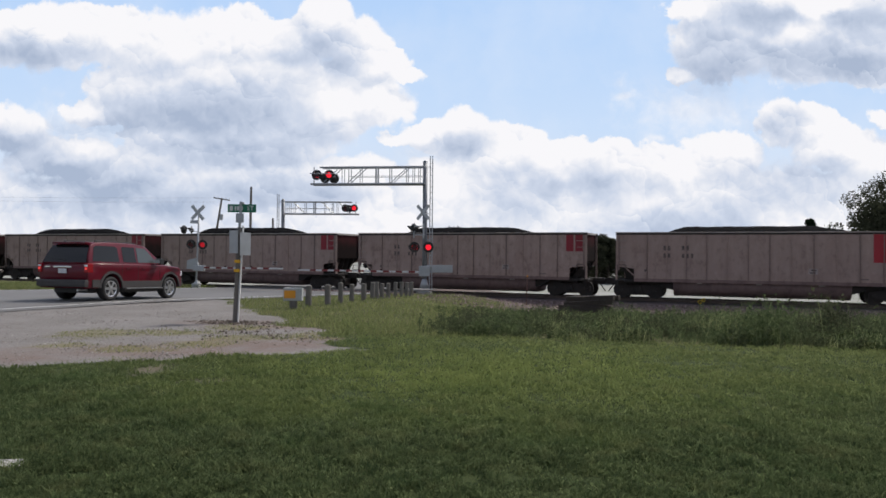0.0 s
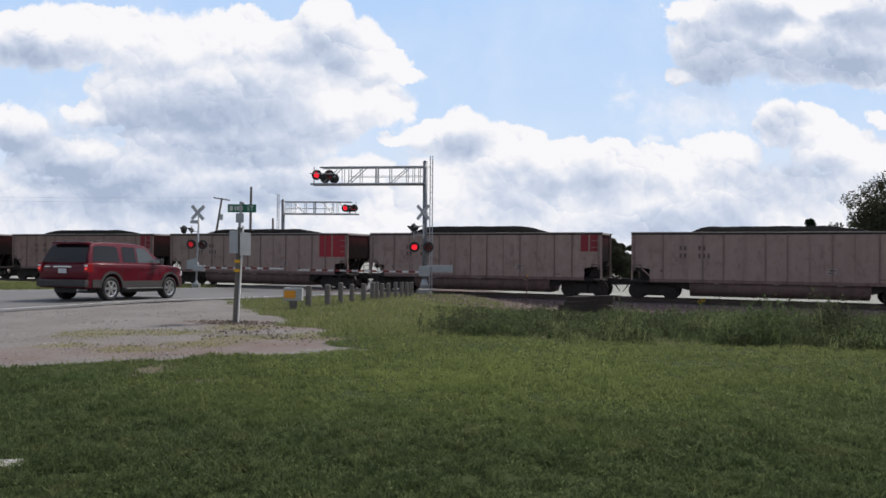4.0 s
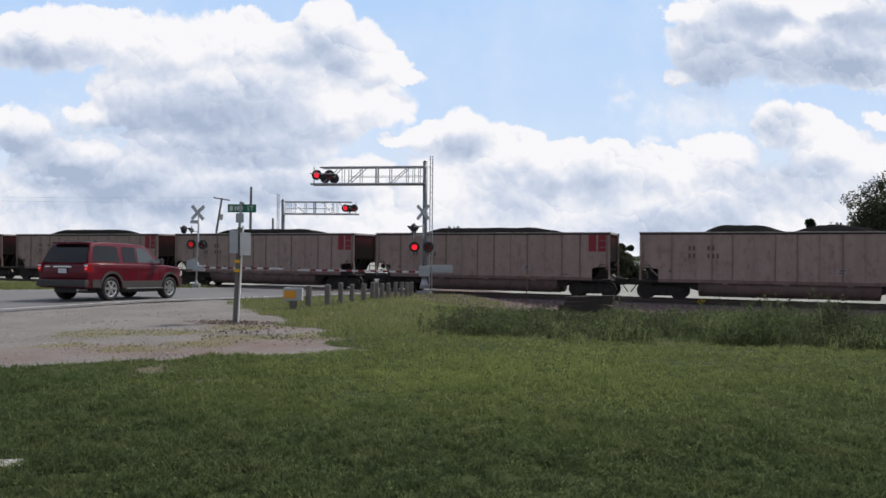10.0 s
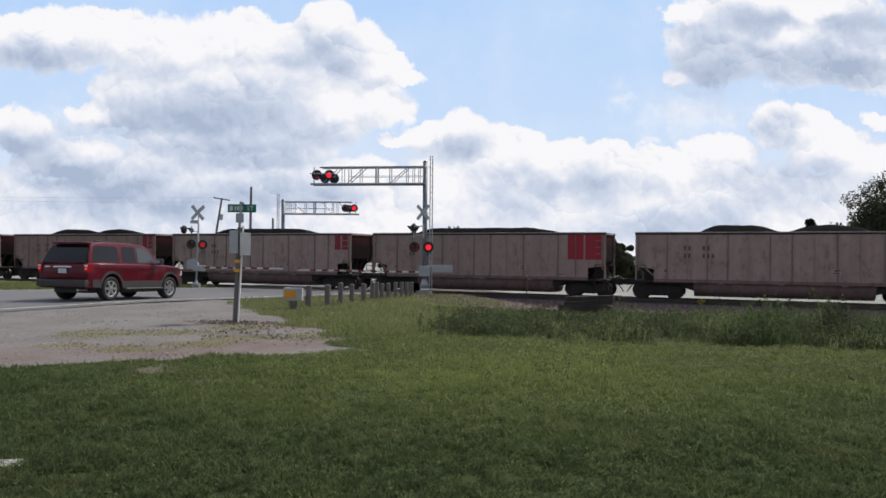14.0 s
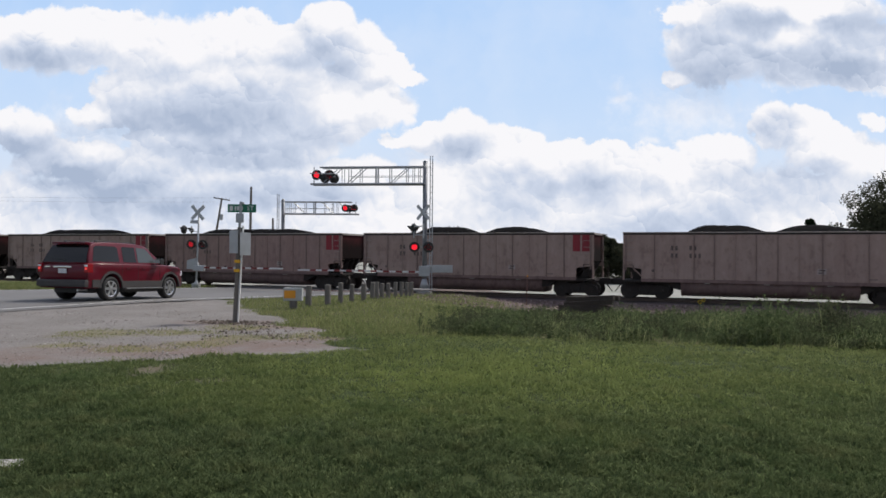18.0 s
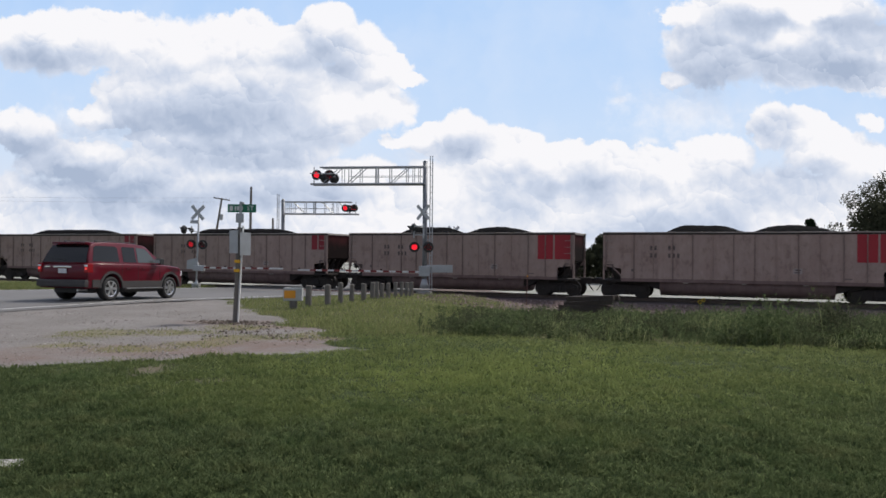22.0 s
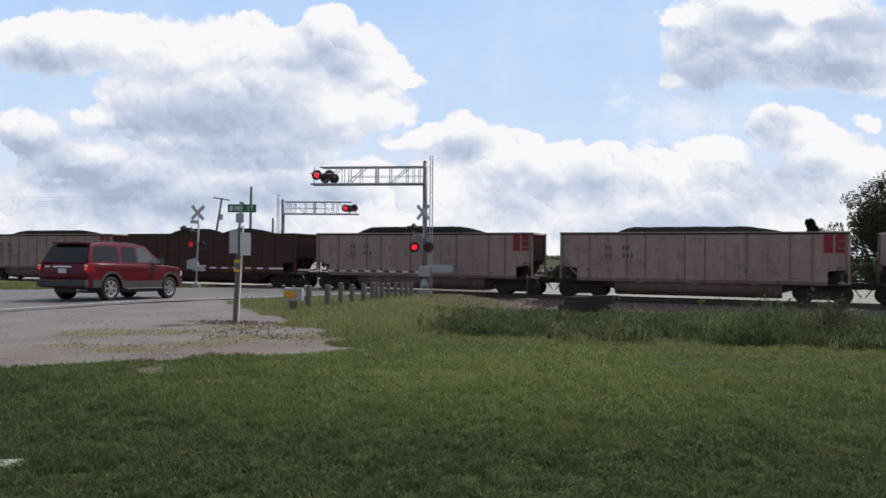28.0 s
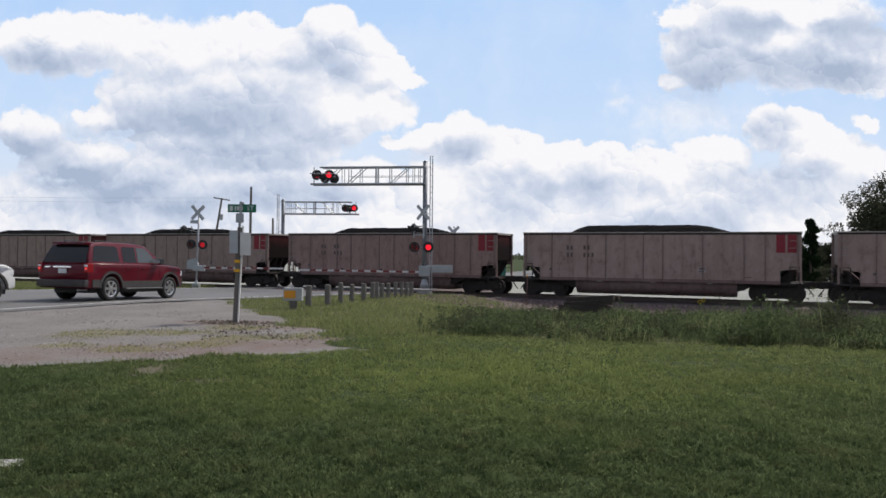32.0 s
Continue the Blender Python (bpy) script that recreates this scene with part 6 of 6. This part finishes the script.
vp, vh, vw = [], [], []
n_try = 70000
yy = 1.0 / (1.0 / 13.0 + (1.0 / 40.0 - 1.0 / 13.0) * rg.uniform(0, 1, n_try))
xx = rg.uniform(-1, 1, n_try) * (0.64 * yy + 0.5)
for x, y in zip(xx, yy):
    if gravel_at(x, y) > 0.5 or verge_at(x, y) < 0.35 or to_track(x, y) < 6.0:
        continue
    if x * ROAD_N.x + y * ROAD_N.y < ROAD_RIGHT + 0.8:
        continue
    if x > 0.6 + 0.5 * noise.noise((0, y * 0.6, 3)) and (y < 24 or (x * 7.7 + y * 3.1) % 1 > 0.45):
        continue
    vp.append((x, y, ground_z(x, y)))
    vh.append(0.13 + 0.09 * noise.noise((x * 0.6, y * 0.6, 1)) )
    vw.append(0.004 + 0.0007 * y)
tagged(blades("verge_grass", vp, vh, vw, 1.0, 6, M["verge_grass"]), "long yellow-green unmown verge grass", "grass", kind="stuff")

gp_, gh_ = [], []
for i in range(24000):
    x, y = random.uniform(-9.5, -1.0), random.uniform(10.5, 23)
    if gravel_at(x, y) < 0.4 or (gravel_at(x, y) > 0.85 and spots_at(x, y, GRASSY) < 0.45) or noise.noise((x * 2.5, y * 2.5, 6)) < -0.15:
        continue
    if x * ROAD_N.x + y * ROAD_N.y < ROAD_RIGHT + 1.5:
        continue
    gp_.append((x, y, ground_z(x, y)))
    gh_.append(0.04 + 0.02 * noise.noise((x * 2.0, y * 2.0, 2)))
tagged(blades("sparse_grass", gp_, gh_, [0.008] * len(gp_), 1.4, 9, M["verge_grass"]), "sparse dry grass tufts on the gravel", "grass", kind="stuff")


# grass beyond the road
gl = []
for i in range(14000):
    a, v = random.uniform(0.2, 9.0), random.uniform(3.6, 26.0)
    o = ROAD_N * (ROAD_LEFT - a)
    need = TRACK_D - v - (o.x * AWAY.x + o.y * AWAY.y)
    p = o + ROAD_DIR * (need / ROAD_DIR.dot(AWAY))
    gl.append((p.x, p.y, ground_z(p.x, p.y)))
tagged(blades("roadside_grass", gl, [0.22] * len(gl), [0.03] * len(gl), 0.7, 19, M["verge_grass"]), "green roadside grass beyond the road", "grass", kind="stuff")


def weed_bank():
    """Clumps of tall weeds of many heights: thin stems, and small leaves along them."""
    rg = np.random.RandomState(77)
    pts, hs, ws, leaves = [], [], [], []
    for i in range(1750):
        y = 1.0 / (1.0 / 13.0 + (1.0 / 27.0 - 1.0 / 13.0) * rg.uniform())
        x = rg.uniform(0.0, 0.66 * y + 1.0)
        edge = 15.2 - 0.32 * max(0.0, x - 0.4) + 0.014 * max(0.0, x - 0.4) ** 2
        back = y - edge - 0.35 * noise.noise((x * 0.9, 0, 2))
        if back < 0 or to_track(x, y) < 9.0:
            continue
        lump = noise.noise((x * 0.8, y * 0.3, 4)) + 0.5 * noise.noise((x * 1.9, y * 0.6, 5))
        k = 0.5 + 1.35 * lump + 0.25 * rg.uniform(-1, 1)
        k = max(0.0, min(1.35, k))
        if lump < -0.25 and rg.uniform() < 0.5:
            continue
        tall = (0.24 + 0.72 * k) * min(1.3, 0.6 + x * 0.07) * min(1.0, 0.6 + back * 0.5) * max(0.4, 1.0 - back / 9.0)
        tall *= (1 + 0.12 * math.exp(-((x - 9.2) / 0.8) ** 2)) * (1 - 0.4 * math.exp(-((x / y - 0.194) / 0.03) ** 2)) * (1 + 0.08 * math.exp(-((x - 6.4) / 0.7) ** 2))
        r = 0.14 + 0.22 * rg.uniform()
        bushy = rg.uniform() < 0.35 + 0.5 * noise.noise((x * 0.55, y * 0.4, 14))
        for j in range(22):
            px_, py_ = x + rg.normal() * r, y + rg.normal() * r
            z = ground_z(px_, py_)
            h = tall * rg.uniform(0.4, 1.05) * (1.4 if rg.uniform() < 0.03 else 1.0)
            pts.append((px_, py_, z))
            hs.append(h)
            ws.append(0.009)
            if bushy and j % 2 == 0:
                for f in (0.3, 0.5, 0.68, 0.84):
                    leaves.append((px_, py_, z + h * f * rg.uniform(0.85, 1.1), 0.05 + 0.05 * (1 - f)))
    return pts, hs, ws, leaves


wp, wh, ww, wleaf = weed_bank()
tg = [i for i, p in enumerate(wp) if noise.noise((p[0] * 0.7, p[1] * 0.35, 30)) > -0.02 + 0.03 * max(0.0, p[0] - 3.0)]
tset = set(tg)
tagged(blades("tall_grass", [wp[i] for i in tg], [wh[i] * 1.05 for i in tg], [0.011] * len(tg), 0.55, 47, M["tall_grass"]), "tufts of tall pale green grass among the weeds", "grass", kind="stuff")
keep_ = [i for i in range(len(wp)) if i not in tset]
wp, wh, ww = [wp[i] for i in keep_], [wh[i] for i in keep_], [ww[i] for i in keep_]
wb = blades("weed_stems", wp, wh, ww, 0.4, 41, M["weed"])
tagged(wb, "tall dark green roadside weeds", "weeds", kind="stuff")
wl_ = new("weed_leaves", leaf_mesh("weed_leaves", wleaf, 5, 1.0, 0.03, M["weed"], 43, 1.0))
tagged(wl_, "tangled green weed leaves on the bank", "weeds", kind="stuff")

# a few yellow wild flowers over the weeds
M["petal"] = worn("yellow_petal", (0.75, 0.5, 0.02), (0.6, 0.36, 0.02), 30, 0.6, amount=0.3)
M["stem"] = worn("green_stem", (0.06, 0.10, 0.025), (0.04, 0.07, 0.02), 20, 0.7)
for x, y, h in ((7.05, 20.0, 0.66), (6.98, 20.1, 0.6)):
    z = ground_z(x, y)
    o = thing("wild_sunflower", pose(x, y, z), "yellow wild sunflower on a tall green stem", "flower", "wild sunflowers")
    part("stem", atube((0, 0, -0.05), (0.02, 0, h), 0.008, 6), M["stem"], o)
    bm = bmesh.new()
    for i in range(12):
        a = 2 * math.pi * i / 12
        c, s = math.cos(a), math.sin(a)
        vs = [bm.verts.new((0.02 + c * r_ - s * w_, -0.02 - 0.006 * (i % 2) - 0.1 * (r_ - 0.02), h + s * r_ + c * w_)) for r_, w_ in ((0.02, 0), (0.04, 0.011), (0.062, 0), (0.04, -0.011))]
        bm.faces.new(vs)
    part("petals", bm, M["petal"], o, "bright yellow petals")
    part("flower_centre", atube((0.02, -0.045, h), (0.02, -0.01, h), 0.03, 10), M["tie"], o)


# ---- what moves ----
def motions():
    walk(backdrop, [(0.0, SKY_POSE), (32.0, pose(0, SKY_Y * 1.037, 1.6, 0, 0.5, 0))])
    for k, car in TRAIN:
        walk(car, [(t, car_pose(k, t)) for t in range(0, 33, 4)])
    # the lamps of a pair flash by turns: each lens swings open on its beat and shut on the other's
    for lens, side, r in LAMPS:
        rows, beat = [], -1
        while FLASH0 + beat * FLASH < 32.0:
            lit = (beat % 2) == side
            a = pose(0, -0.02, r * 0.54, -86 if lit else 0, 0, 0)
            t0 = max(0.0, FLASH0 + beat * FLASH + 0.017)
            t1 = min(32.0, FLASH0 + (beat + 1) * FLASH - 0.017)
            if t1 > t0:
                rows += [(t0, a), (t1, a)]
            beat += 1
        rows.append((32.0, rows[-1][1]))
        walk(lens, rows)
    walk(white_suv, WHITE_ROWS)


motions()
